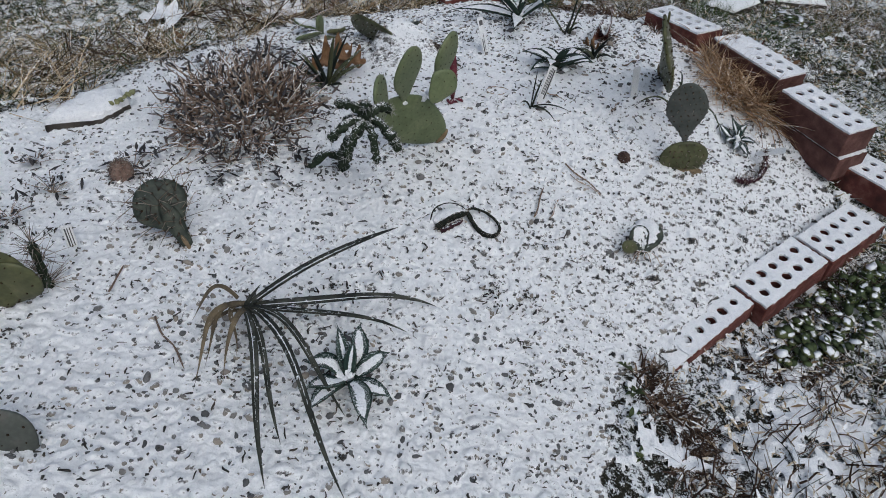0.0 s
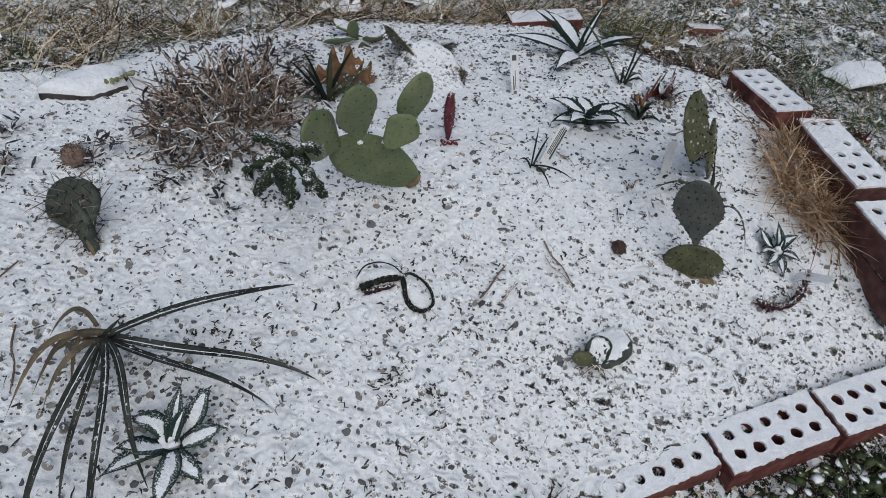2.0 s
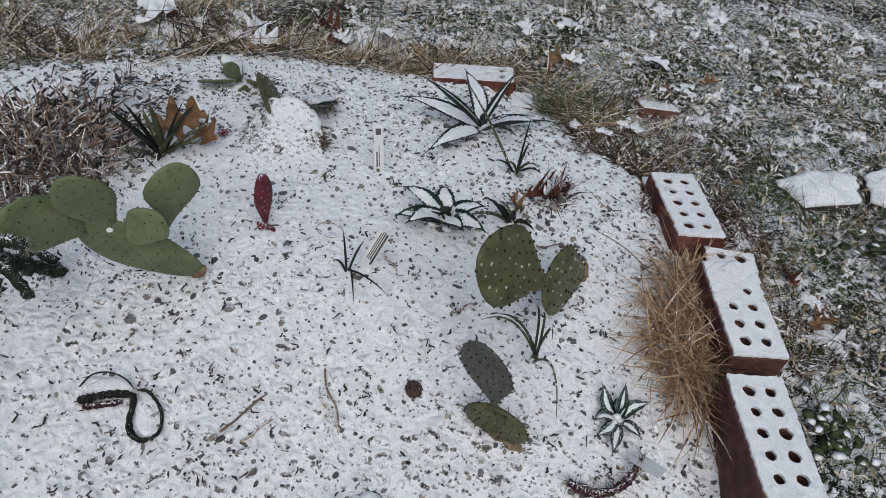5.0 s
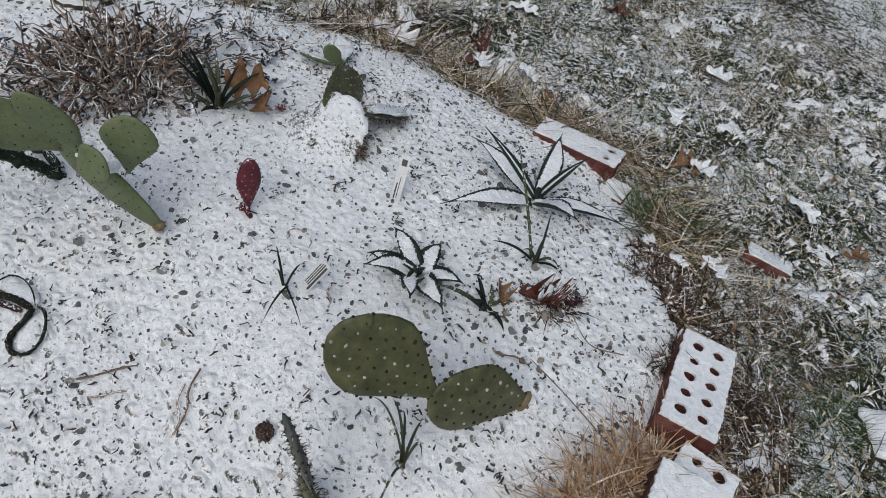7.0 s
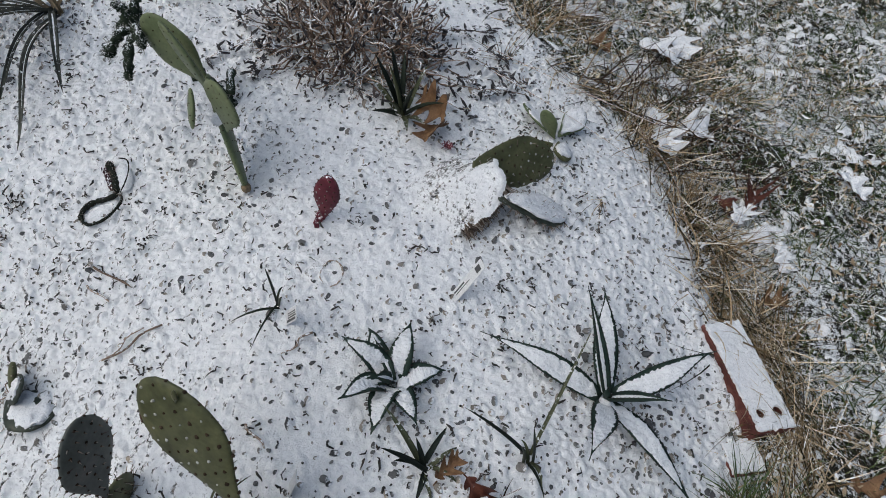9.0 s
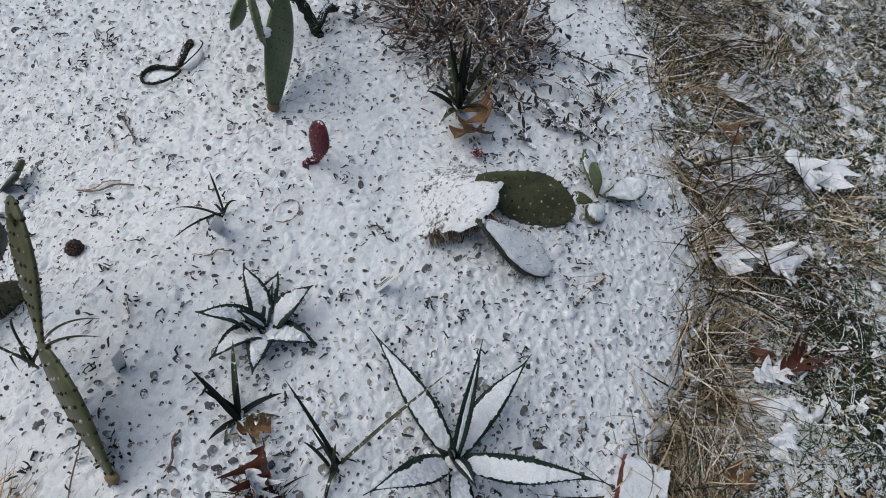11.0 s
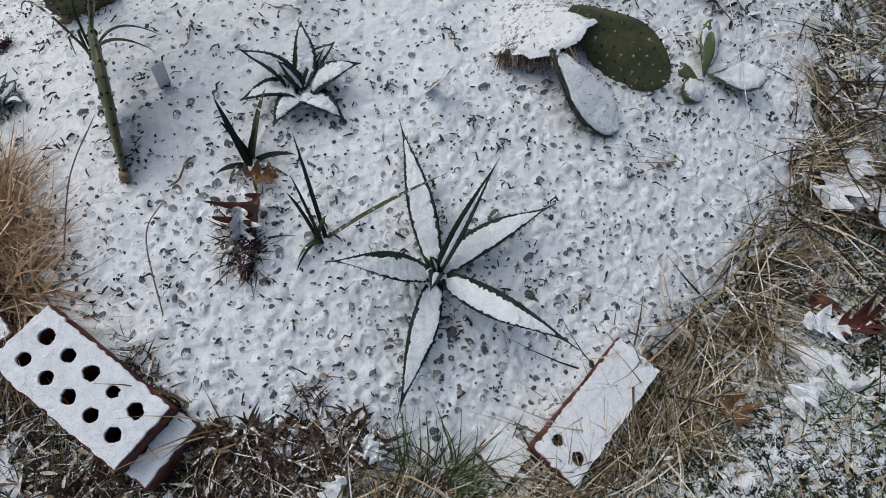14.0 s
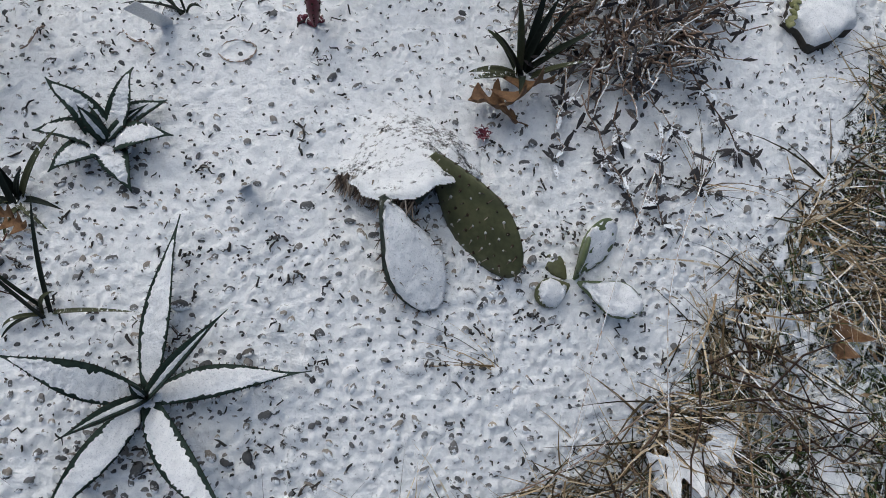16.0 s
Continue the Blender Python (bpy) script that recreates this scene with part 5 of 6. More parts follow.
def tags():
    tag((0.187, 1.618, 0.045), (0.16, 1.652, 0.135), 0.018, (0.5, -0.75, 0.5), "white plastic plant tag with faint print", [(-0.55, 0.55, 0.8, 0.92), (-0.55, -0.25, 0.18, 0.48), (0.0, 0.16, 0.2, 0.6)])
    tag((0.293, 1.388, 0.06), (0.318, 1.42, 0.142), 0.02, (0.5, -0.8, 0.5), "white plant tag with lines of black print", [(0.45, 0.8, 0.2, 0.92), (0.1, 0.3, 0.3, 0.95), (-0.2, -0.05, 0.3, 0.95), (-0.5, -0.35, 0.3, 0.9)])
    tag((0.525, 1.475, 0.04), (0.52, 1.49, 0.115), 0.018, (0.3, -0.9, 0.3), "blank white plant tag in gravel")
    tag((0.79, 1.345, -0.002), (0.838, 1.318, 0.03), 0.02, (0.3, -0.3, 0.9), "white plant tag lying beside a spiny stem")
    tag((-0.52, 0.872, 0.045), (-0.527, 0.885, 0.09), 0.016, (0.6, -0.7, 0.3), "white plant tag with grey print", [(-0.6, -0.3, 0.2, 0.9), (-0.1, 0.1, 0.2, 0.9), (0.4, 0.6, 0.2, 0.9)])


# ---- fallen leaves ----
def oak_leaf(at, size, turn, curl=0.5, tilt=(0, 0), material=None, snow=True, label="lobed brown oak leaf lying in snow", z=None):
    """A lobed leaf with a curled blade; turn in degrees."""
    x0, y0 = at
    h = gz(x0, y0) if z is None else z
    ob = thing("oak_leaf", (x0, y0, h), label, "leaf")
    m = 49
    s = np.linspace(0, 1, m)
    half = []
    for side in (0, 1):
        lobes = 0.5 + 0.5 * np.cos(s * 2 * np.pi * rng.uniform(2.4, 3.1) + rng.uniform(-0.9, 0.5))
        fringe = 1 + 0.07 * np.cos(s * 2 * np.pi * 8 + rng.uniform(0, 6))
        tall = np.interp(s, np.linspace(0, 1, 6), rng.uniform(0.75, 1.1, 6))
        sinus = 0.4 if snow else 0.24
        half.append(size * 0.46 * np.sin(np.pi * np.clip(s * 0.93 + 0.07, 0, 1)) ** 0.6 * (sinus + (1 - sinus) * lobes**0.9 * fringe) * tall)
    bend = rng.uniform(-0.25, 0.25)
    m4 = pose(0, 0, 0, tilt[0], tilt[1], turn)
    cols = np.linspace(-1, 1, 7)
    wave = rng.normal(size=3)

    def sheet(scale, lift, thick):
        v, f = [], []
        for layer in (0, 1):
            for i in range(m):
                for c in cols:
                    xx = (s[i] - 0.5) * size + 0.5 * half[0 if c < 0 else 1][i] * abs(c) * scale
                    yy = half[0 if c < 0 else 1][i] * c * scale + bend * size * (s[i] - 0.5) ** 2 * 2
                    zz = curl * (abs(yy) ** 1.5) * 9 + 0.006 * math.sin(5 * s[i] + wave[0]) * size / 0.1 + 0.002 * math.sin(18 * s[i] + 4 * c + wave[1]) + lift + thick * layer * (1 - c * c if lift else 1)
                    q = m4 @ Vector((xx, yy, zz))
                    v.append((x0 + q.x, y0 + q.y, h + (0.02 if snow else 0.014) + q.z))
        k = 7
        for layer in (0, 1):
            o = layer * m * k
            for i in range(m - 1):
                for j in range(k - 1):
                    q = [o + i * k + j, o + i * k + j + 1, o + (i + 1) * k + j + 1, o + (i + 1) * k + j]
                    f.append(q if layer else q[::-1])
        return v, f
    v, f = sheet(1.0, 0.0, 0.0006)
    blade = put("blade", v, f, material or M_OAK, ob)
    p = [m4 @ Vector((-size * (0.5 + 0.18 * q), 0, 0.002 * q)) for q in (0, 0.5, 1)]
    v, f = tubes(np.array([[(x0 + q.x, y0 + q.y, h + 0.012 + q.z) for q in p]]), np.array([[0.0012, 0.001, 0.0008]]), 5)
    put("stalk", v, f, material or M_OAK, ob)
    if snow:
        v, f = sheet(0.97, 0.0014, 0.005)
        v = np.array(v) + rng.normal(size=(len(v), 3)) * (0.0005, 0.0005, 0.0004)
        put("snow", v, f, M_SNOW, blade, "snow lying on the leaf")


def fallen_leaves():
    for x, y, s, t, sn, m in [(-0.371, 1.963, 0.1, 30, 1, None), (-0.438, 2.03, 0.11, 100, 1, None), (-0.257, 2.111, 0.085, 60, 0, M_OAK_DARK), (-0.24, 2.14, 0.08, 150, 1, None), (-0.037, 2.187, 0.08, 110, 0, None), (-0.147, 2.212, 0.07, 20, 1, None), (-0.634, 1.798, 0.09, 80, 0, M_OAK), (-0.77, 2.005, 0.14, 10, 1, None), (-0.7, 1.95, 0.12, 60, 1, None), (-0.745, 1.752, 0.11, 130, 1, None), (-0.291, 2.163, 0.1, 170, 0, M_OAK_DARK), (-0.378, 2.374, 0.09, 40, 1, None), (-0.411, 1.996, 0.07, 0, 1, None), (0.295, 2.31, 0.08, 75, 0, M_OAK), (0.33, 2.33, 0.07, 20, 1, None), (0.52, 2.448, 0.08, 0, 1, None), (0.16, 2.427, 0.07, 120, 1, None), (0.076, 2.676, 0.08, 45, 1, None), (-0.276, 2.625, 0.09, 20, 0, M_OAK_DARK), (-0.43, 1.931, 0.08, 60, 1, None), (0.315, 2.321, 0.06, 140, 0, M_OAK), (0.69, 0.873, 0.055, 70, 1, None), (0.5, 2.075, 0.045, 30, 1, None), (0.44, 2.05, 0.04, 100, 1, None), (0.66, 2.46, 0.07, 50, 0, M_OAK), (0.95, 1.85, 0.06, 110, 0, M_OAK_DARK), (1.02, 1.78, 0.07, 60, 0, M_OAK), (0.55, 2.14, 0.07, 160, 1, None)]:
        oak_leaf((x, y), s * (0.92 if sn else 0.8), t, rng.uniform(0.1, 0.4) if sn else rng.uniform(0.3, 1.1), (rng.uniform(-9, 9), rng.uniform(-9, 9)), m, bool(sn), "snow-covered lobed oak leaf in the grass" if sn else "curled bare brown oak leaf in the grass")
    oak_leaf((-0.178, 1.497), 0.1, 35, 0.3, (52, -22), M_OAK, False, "upright tan oak leaf caught in a yucca", 0.075)
    oak_leaf((-0.137, 1.512), 0.075, -20, 0.4, (30, -15), M_OAK, False, "tan oak leaf leaning on a yucca", 0.055)
    oak_leaf((0.468, 1.722), 0.058, 58, 1.6, (25, 10), M_OAK_DARK, False, "curled brown leaf beside a young yucca")
    oak_leaf((0.494, 1.728), 0.045, 70, 2.4, (-20, 20), M_OAK_DARK, True, "curled dark leaf holding snow in gravel")
    oak_leaf((0.448, 1.672), 0.045, 150, 1.2, (12, 0), M_OAK, False, "small curled brown leaf on gravel")


# ---- shrub, grasses, weeds ----
def shrub():
    r = np.random.default_rng(5)
    ob = thing("low_shrub", (-0.34, 1.31, 0.04), "dormant twiggy brown shrub dusted with snow", "shrub")
    n = 560
    ang, rad = r.uniform(0, 2 * np.pi, n), np.sqrt(r.uniform(0, 1, n))
    high = 0.08 * np.sqrt(1 - 0.8 * rad**2)
    root = np.stack([-0.335 + 0.12 * rad * np.cos(ang), 1.30 + 0.155 * rad * np.sin(ang), 0.045 + high * r.uniform(0, 0.75, n)], -1)
    way = unit(np.stack([rad * np.cos(ang), rad * np.sin(ang), 0.35 + 0 * rad], -1) + r.normal(size=(n, 3)) * 0.6)
    tip = root + way * r.uniform(0.03, 0.1, (n, 1))
    tip[:, 2] = np.clip(tip[:, 2], 0.05, 0.2)
    s = np.linspace(0, 1, 5)[None, :, None]
    p = root[:, None] + (tip - root)[:, None] * s
    p += r.normal(size=(n, 5, 3)) * 0.0035
    v, f = tubes(p, np.tile((0.0023, 0.002, 0.0017, 0.0014, 0.001), (n, 1)), 4)
    put("twig_tangle", v, f, M_TWIG, ob, "tangled brown twigs", kind="stuff")
    m = 700
    src = p[:, 3:].reshape(-1, 3)
    src = src[r.integers(0, len(src), m)]
    way = unit(r.normal(size=(m, 3)) + (0, 0, 0.25))
    ln = r.uniform(0.012, 0.027, (m, 1))
    q = np.stack([src, src + way * ln * 0.5, src + way * ln], 1)
    v, f = ribbons(q, np.tile((0.0036, 0.0062, 0.0014), (m, 1)), unit(np.cross(way, r.normal(size=(m, 3)))))
    put("leaf_mass", v, f, M_NEEDLE, ob, "small dark shrivelled leaves", kind="stuff")
    # runners with paired leaves that lie out on the snow
    for a, b in [((-0.42, 1.14), (-0.56, 1.1)), ((-0.26, 1.12), (-0.2, 1.06)), ((-0.3, 1.1), (-0.33, 1.06)), ((-0.25, 1.48), (-0.33, 1.66)), ((-0.3, 1.5), (-0.3, 1.6)), ((-0.38, 1.5), (-0.42, 1.62)), ((-0.24, 1.46), (-0.22, 1.58)), ((-0.42, 1.45), (-0.5, 1.56)), ((-0.36, 1.52), (-0.36, 1.66)), ((-0.22, 1.16), (-0.17, 1.15))]:
        c = np.linspace(0, 1, 7)
        pts = np.stack([a[0] + (b[0] - a[0]) * c + r.normal(size=7) * 0.006, a[1] + (b[1] - a[1]) * c + r.normal(size=7) * 0.006, 0 * c], -1)
        pts[:, 2] = ground_height(pts[:, 0], pts[:, 1]) + 0.012 + 0.02 * (1 - c)
        v, f = tubes(pts[None], np.full((1, 7), 0.0012), 4)
        run = put("runner", v, f, M_TWIG, ob)
        m = 26
        i = r.integers(1, 7, m)
        src = pts[i] + r.normal(size=(m, 3)) * 0.003
        way = unit(r.normal(size=(m, 3)) * (1, 1, 0.35))
        ln = r.uniform(0.014, 0.026, (m, 1))
        q = np.stack([src, src + way * ln * 0.5, src + way * ln], 1)
        v, f = ribbons(q, np.tile((0.004, 0.0066, 0.0016), (m, 1)), unit(np.cross(way, (0.1, 0.1, 1.0))))
        put("leaf_mass", v, f, M_NEEDLE, run, "paired dark leaves", kind="stuff")


def scatter(n, x0, x1, y0, y1, test, r):
    x, y = r.uniform(x0, x1, n), r.uniform(y0, y1, n)
    ok = test(x, y)
    x, y = x[ok], y[ok]
    return np.stack([x, y, ground_height(x, y)], -1)


def edge_patch(x, y, k=7.0):
    return np.array([noise.noise(Vector((a * k, b * k, 7.7))) for a, b in zip(x, y)])


def grasses():
    r = np.random.default_rng(21)
    # lawn
    root = scatter(120000, -1.7, 1.9, 0.3, 4.0, lambda x, y: (bed_inside(x, y) < -0.02) & ((y > 1.6) | (x > 0.9) | (x < -0.6)) & (r.uniform(size=len(x)) < np.where(y > 3.0, 0.5, 1.0)), r)
    n = len(root)
    v, f = blades(root, r.uniform(0, 2 * np.pi, n), r.uniform(0.025, 0.075, n), r.uniform(0.0014, 0.003, n), r.uniform(0.5, 1.0, n), r.uniform(0, 0.5, n), r)
    tagged(put("lawn_grass", v, f, M_GRASS), "short winter lawn, olive and straw blades flecked with snow", "grass", kind="stuff")
    # straw that lies along the bed's back and left edge
    root = scatter(150000, -1.5, 0.75, 1.1, 2.45, lambda x, y: (bed_inside(x, y) < 0.012 + 0.03 * edge_patch(x, y, 23.0)) & (bed_inside(x, y) > -0.11 - 0.3 * (x < -0.55)) & (r.uniform(size=len(x)) < np.where(x < -0.5, 0.2, 0.22) * (0.2 + 1.5 * edge_patch(x, y)) + 0.3 * np.exp(-((x + 0.06) ** 2 + (y - 2.06) ** 2) / 0.03)), r)
    n = len(root)
    v, f = blades(root, r.normal(0.5, 1.3, n), r.uniform(0.04, 0.17, n), r.uniform(0.0018, 0.0042, n), r.uniform(0.5, 1.0, n), r.uniform(0.0, 0.25, n), r, 5, 0.3)
    tagged(put("straw", v, f, M_STRAW), "matted dry straw grass along the bed's edge", "dry grass", kind="stuff")
    # straw patches out in the lawn
    root = scatter(34000, -1.7, 1.9, 1.7, 4.0, lambda x, y: (bed_inside(x, y) < -0.05) & (edge_patch(x, y, 3.0) + 0.5 * edge_patch(x, y, 11.0) > 0.26), r)
    n = len(root)
    v, f = blades(root, r.uniform(0, 2 * np.pi, n), r.uniform(0.04, 0.12, n), r.uniform(0.0012, 0.0024, n), r.uniform(0.6, 1.0, n), r.uniform(0.0, 0.3, n), r, 4, 0.3)
    tagged(put("lawn_straw", v, f, M_STRAW), "patches of dead straw in the winter lawn", "dry grass", kind="stuff")
    # dead weeds between the bricks and over the rough ground at the side
    root = scatter(34000, 0.35, 1.6, 0.35, 2.2, lambda x, y: (bed_inside(x, y) < -0.05) & (x > 0.4) & (edge_patch(x, y, 5.0) > 0.02) & (r.uniform(size=len(x)) < np.where(y < 1.0, 0.12, 0.9)), r)
    n = len(root)
    v, f = blades(root, r.uniform(0, 2 * np.pi, n), r.uniform(0.03, 0.11, n), r.uniform(0.001, 0.0022, n), r.uniform(0.55, 1.0, n), r.uniform(0.0, 0.4, n), r, 5, 0.4)
    tagged(put("dead_weeds", v, f, M_DEAD), "tangled dead brown weeds over snowy ground", "weeds", kind="stuff")

    # dark dead stalks criss-crossed over the snow by the front bricks
    root = scatter(800, 0.45, 1.35, 0.3, 1.0, lambda x, y: (bed_inside(x, y) < -0.06) & (y < 0.55 + 0.75 * (x - 0.45)), r)
    n = len(root)
    a, ln = r.normal(0.9, 0.7, n), r.uniform(0.03, 0.13, (n, 1))
    way = np.stack([np.cos(a), np.sin(a), r.normal(size=n) * 0.08], -1)
    root[:, 2] += r.uniform(0.006, 0.02, n)
    kink = r.normal(size=(n, 2, 3)) * (0.12, 0.12, 0.05) * ln[:, None]
    v, f = tubes(np.stack([root, root + way * ln * 0.35 + kink[:, 0], root + way * ln * 0.7 + kink[:, 1], root + way * ln], 1), np.array([[0.0013, 0.0011, 0.0009, 0.0005]]) * r.uniform(0.6, 1.6, (n, 1)), 4)
    tagged(put("dead_stalks", v, f, M_DEAD), "dark dead stalks tangled over snow by the bricks", "weeds", kind="stuff")

    # long dark stalks among the straw behind the shrub
    root = scatter(1200, -1.2, -0.25, 1.35, 2.3, lambda x, y: (bed_inside(x, y) < 0.0) & (bed_inside(x, y) > -0.22) & (edge_patch(x, y, 6.0) > -0.1), r)
    n = len(root)
    a, ln = r.normal(2.4, 0.8, n), r.uniform(0.06, 0.2, (n, 1))
    way = np.stack([np.cos(a), np.sin(a), r.uniform(-0.02, 0.25, n)], -1)
    root[:, 2] += r.uniform(0.004, 0.02, n)
    kink = r.normal(size=(n, 2, 3)) * (0.1, 0.1, 0.04) * ln[:, None]
    v, f = tubes(np.stack([root, root + way * ln * 0.35 + kink[:, 0], root + way * ln * 0.7 + kink[:, 1], root + way * ln], 1), np.array([[0.0014, 0.0012, 0.001, 0.0005]]) * r.uniform(0.6, 1.5, (n, 1)), 4)
    tagged(put("dead_stalks", v, f, M_DEAD), "dark dead stalks lying in straw behind the shrub", "weeds", kind="stuff")

    # thin ragged patches of snow held up by the grass
    def lattice(x, y, cell, seed):
        g = np.random.default_rng(seed).uniform(size=(700, 700))
        u, w = (x + 3) / cell, (y + 1) / cell
        i, j = u.astype(int) % 699, w.astype(int) % 699
        a, b = u - np.floor(u), w - np.floor(w)
        a, b = a * a * (3 - 2 * a), b * b * (3 - 2 * b)
        return (g[i, j] * (1 - a) + g[i + 1, j] * a) * (1 - b) + (g[i, j + 1] * (1 - a) + g[i + 1, j + 1] * a) * b
    px, py = np.meshgrid(np.arange(-1.5, 1.6, 0.005), np.arange(0.3, 3.1, 0.005), indexing="ij")
    cover = 0.14 * lattice(px, py, 0.16, 1) + 0.22 * lattice(px, py, 0.05, 2) + 0.34 * lattice(px, py, 0.022, 3) + 0.3 * lattice(px, py, 0.011, 4)
    cover = cover + sum(k * np.exp(-((px - x) ** 2 + (py - y) ** 2) / (w * w)) for x, y, w, k in [(0.8, 0.62, 0.24, 0.2), (0.95, 0.85, 0.12, 0.03), (1.1, 1.75, 0.2, 0.03), (-0.75, 1.95, 0.15, 0.03), (-0.42, 1.98, 0.08, 0.05), (0.05, 2.2, 0.32, -0.09), (0.75, 2.1, 0.2, -0.03)])
    inside = bed_inside(px, py)
    lie = cover - 0.598
    ids = np.arange(px.size).reshape(px.shape)
    q = np.stack([ids[:-1, :-1], ids[1:, :-1], ids[1:, 1:], ids[:-1, 1:]], -1).reshape(-1, 4)
    good = ((lie > -0.03) & (inside < -0.012)).ravel()
    q = q[good[q].all(1)]
    use = np.unique(q)
    ux, uy = px.ravel()[use], py.ravel()[use]
    hz = ground_height(ux, uy) + soil_noise(ux, uy, 9.0, 0.012) + np.clip(0.34 * lie.ravel()[use], -0.012, 0.008) + 0.004 * lattice(ux, uy, 0.012, 6)
    num = np.zeros(px.size, int)
    num[use] = np.arange(len(use))
    tagged(put("snow_patches", np.stack([ux, uy, hz], -1), num[q], M_SNOW), "thin ragged snow lying in the grass", "snow", kind="stuff")
    # dead leaf bits that lie between the blades
    root = scatter(42000, -1.6, 1.7, 0.4, 3.4, lambda x, y: (bed_inside(x, y) < -0.015) & ((y > 1.6) | (x > 0.5) | (x < -0.6)) & (r.uniform(size=len(x)) < np.where(y > 2.7, 0.3, 0.65)), r)
    n = len(root)
    a = r.uniform(0, 2 * np.pi, n)
    ln, way = r.uniform(0.006, 0.026, (n, 1)), np.stack([np.cos(a), np.sin(a), r.normal(size=n) * 0.3], -1)
    root[:, 2] += r.uniform(0.004, 0.022, n)
    bow = np.stack([0 * a, 0 * a, r.normal(size=n) * 0.004], -1)
    w = r.uniform(0.002, 0.007, (n, 1))
    v, f = ribbons(np.stack([root - way * ln / 2, root + bow, root + way * ln / 2], 1), w * np.array([[0.35, 1.0, 0.25]]), unit(np.stack([-np.sin(a), np.cos(a), r.normal(size=n) * 0.4], -1)))
    tagged(put("leaf_litter", v, f, M_LITTER), "tan leaf bits flecked with snow in the lawn", "leaf litter", kind="stuff")

    def clump(name, at, spread, n, length, material, lean, label, width=0.0016, droop=0.25, lean_to=None, wild=0.7, wave=0.25):
        ob = thing(name, (*at, gz(*at)), label, "grass")
        a, d = r.uniform(0, 2 * np.pi, n), np.sqrt(r.uniform(0, 1, n))
        x, y = at[0] + spread[0] * d * np.cos(a), at[1] + spread[1] * d * np.sin(a)
        root = np.stack([x, y, ground_height(x, y)], -1)
        az = a + r.normal(size=n) * wild if lean_to is None else r.normal(radians(lean_to), max(0.9, wild), n)
        v, f = blades(root, az, r.uniform(0.55, 1.0, n) * length, r.uniform(0.6, 1.2, n) * width, np.clip(r.normal(lean, 0.24, n), 0.0, 1.05), r.uniform(0, droop, n), r, 6, wave)
        put("foliage", v, f, material, ob, kind="stuff")

    clump("tawny_grass", (0.805, 1.64), (0.06, 0.15), 1500, 0.13, M_TAN, 0.72, "dense tawny dead grass tuft leaning over bricks", width=0.0034, droop=0.6, wild=2.5, wave=0.5)
    clump("tawny_grass", (0.86, 1.53), (0.035, 0.06), 380, 0.13, M_TAN, 0.75, "tawny dead grass sprawling over brown bricks", width=0.0036, lean_to=200, wild=1.3)
    clump("tawny_grass", (0.835, 1.725), (0.035, 0.05), 420, 0.11, M_TAN, 0.7, "tawny dead grass spilling over a broken brick", width=0.0034, droop=0.6, wild=2.0, wave=0.5)
    clump("dead_weed", (0.86, 1.9), (0.06, 0.06), 420, 0.05, M_DEAD, 0.75, "crumpled dark weeds beside a red brick", width=0.006, droop=0.7, wild=2.5, wave=0.8)
    clump("dead_weed", (0.8, 1.98), (0.06, 0.05), 380, 0.05, M_DEAD, 0.75, "crumpled dark weeds behind a red brick", width=0.006, droop=0.7, wild=2.5, wave=0.8)
    clump("green_grass", (0.39, 2.13), (0.055, 0.045), 210, 0.12, M_GREEN, 0.6, "dark green grass tuft at the bed's edge", width=0.0026, droop=0.5)
    clump("green_grass", (0.875, 2.08), (0.05, 0.05), 320, 0.07, M_GREEN, 0.5, "green grass tuft beside a flagstone", droop=0.4)
    clump("green_grass", (0.98, 1.9), (0.06, 0.06), 160, 0.07, M_GREEN, 0.6, "green grass tuft in rough ground", droop=0.4)
    for x, y, n in ((0.47, 0.79, 120), (0.49, 0.73, 190), (0.53, 0.69, 210), (0.51, 0.63, 200), (0.55, 0.60, 170)):
        clump("dead_weed", (x, y), (0.03, 0.035), n, 0.042, M_DEAD, 0.75, "dead brown curled weed at the brick corner", width=0.0055, droop=0.7, wild=2.5, wave=0.8)
    for x, y, n in ((0.71, 1.935, 260), (0.65, 1.965, 330), (0.59, 1.995, 380), (0.53, 2.015, 360), (0.47, 2.03, 260), (0.64, 2.04, 380), (0.56, 2.07, 300)):
        clump("dead_weed", (x, y), (0.045, 0.04), int(n * 1.3), 0.03, M_DEAD, 0.75, "crumpled dead brown weeds by the bricks", width=0.0085, droop=0.7, wild=2.5, wave=0.8)
    clump("dead_weed", (0.485, 1.96), (0.02, 0.02), 60, 0.035, M_DEAD, 0.7, "shrivelled weed on the gravel", width=0.003, droop=0.7, wild=2.5, wave=0.6)
    clump("dead_weed", (0.66, 1.88), (0.015, 0.07), 200, 0.04, M_DEAD, 0.7, "dead weed strip along a red brick", width=0.003, droop=0.7, wild=2.5, wave=0.6)
    clump("dead_weed", (0.76, 0.86), (0.1, 0.05), 320, 0.06, M_DEAD, 0.8, "tangled dead weed below the front bricks", width=0.003, droop=0.6, wild=2.5, wave=0.6)
    clump("dry_tuft", (0.13, 2.205), (0.13, 0.03), 420, 0.13, M_STRAW, 0.8, "dry straw leaning over a red brick", width=0.0024, lean_to=-75)
    clump("dry_tuft", (-0.08, 2.12), (0.1, 0.025), 300, 0.12, M_STRAW, 0.8, "dry straw fringe over a sunken brick", width=0.0024, lean_to=-60)
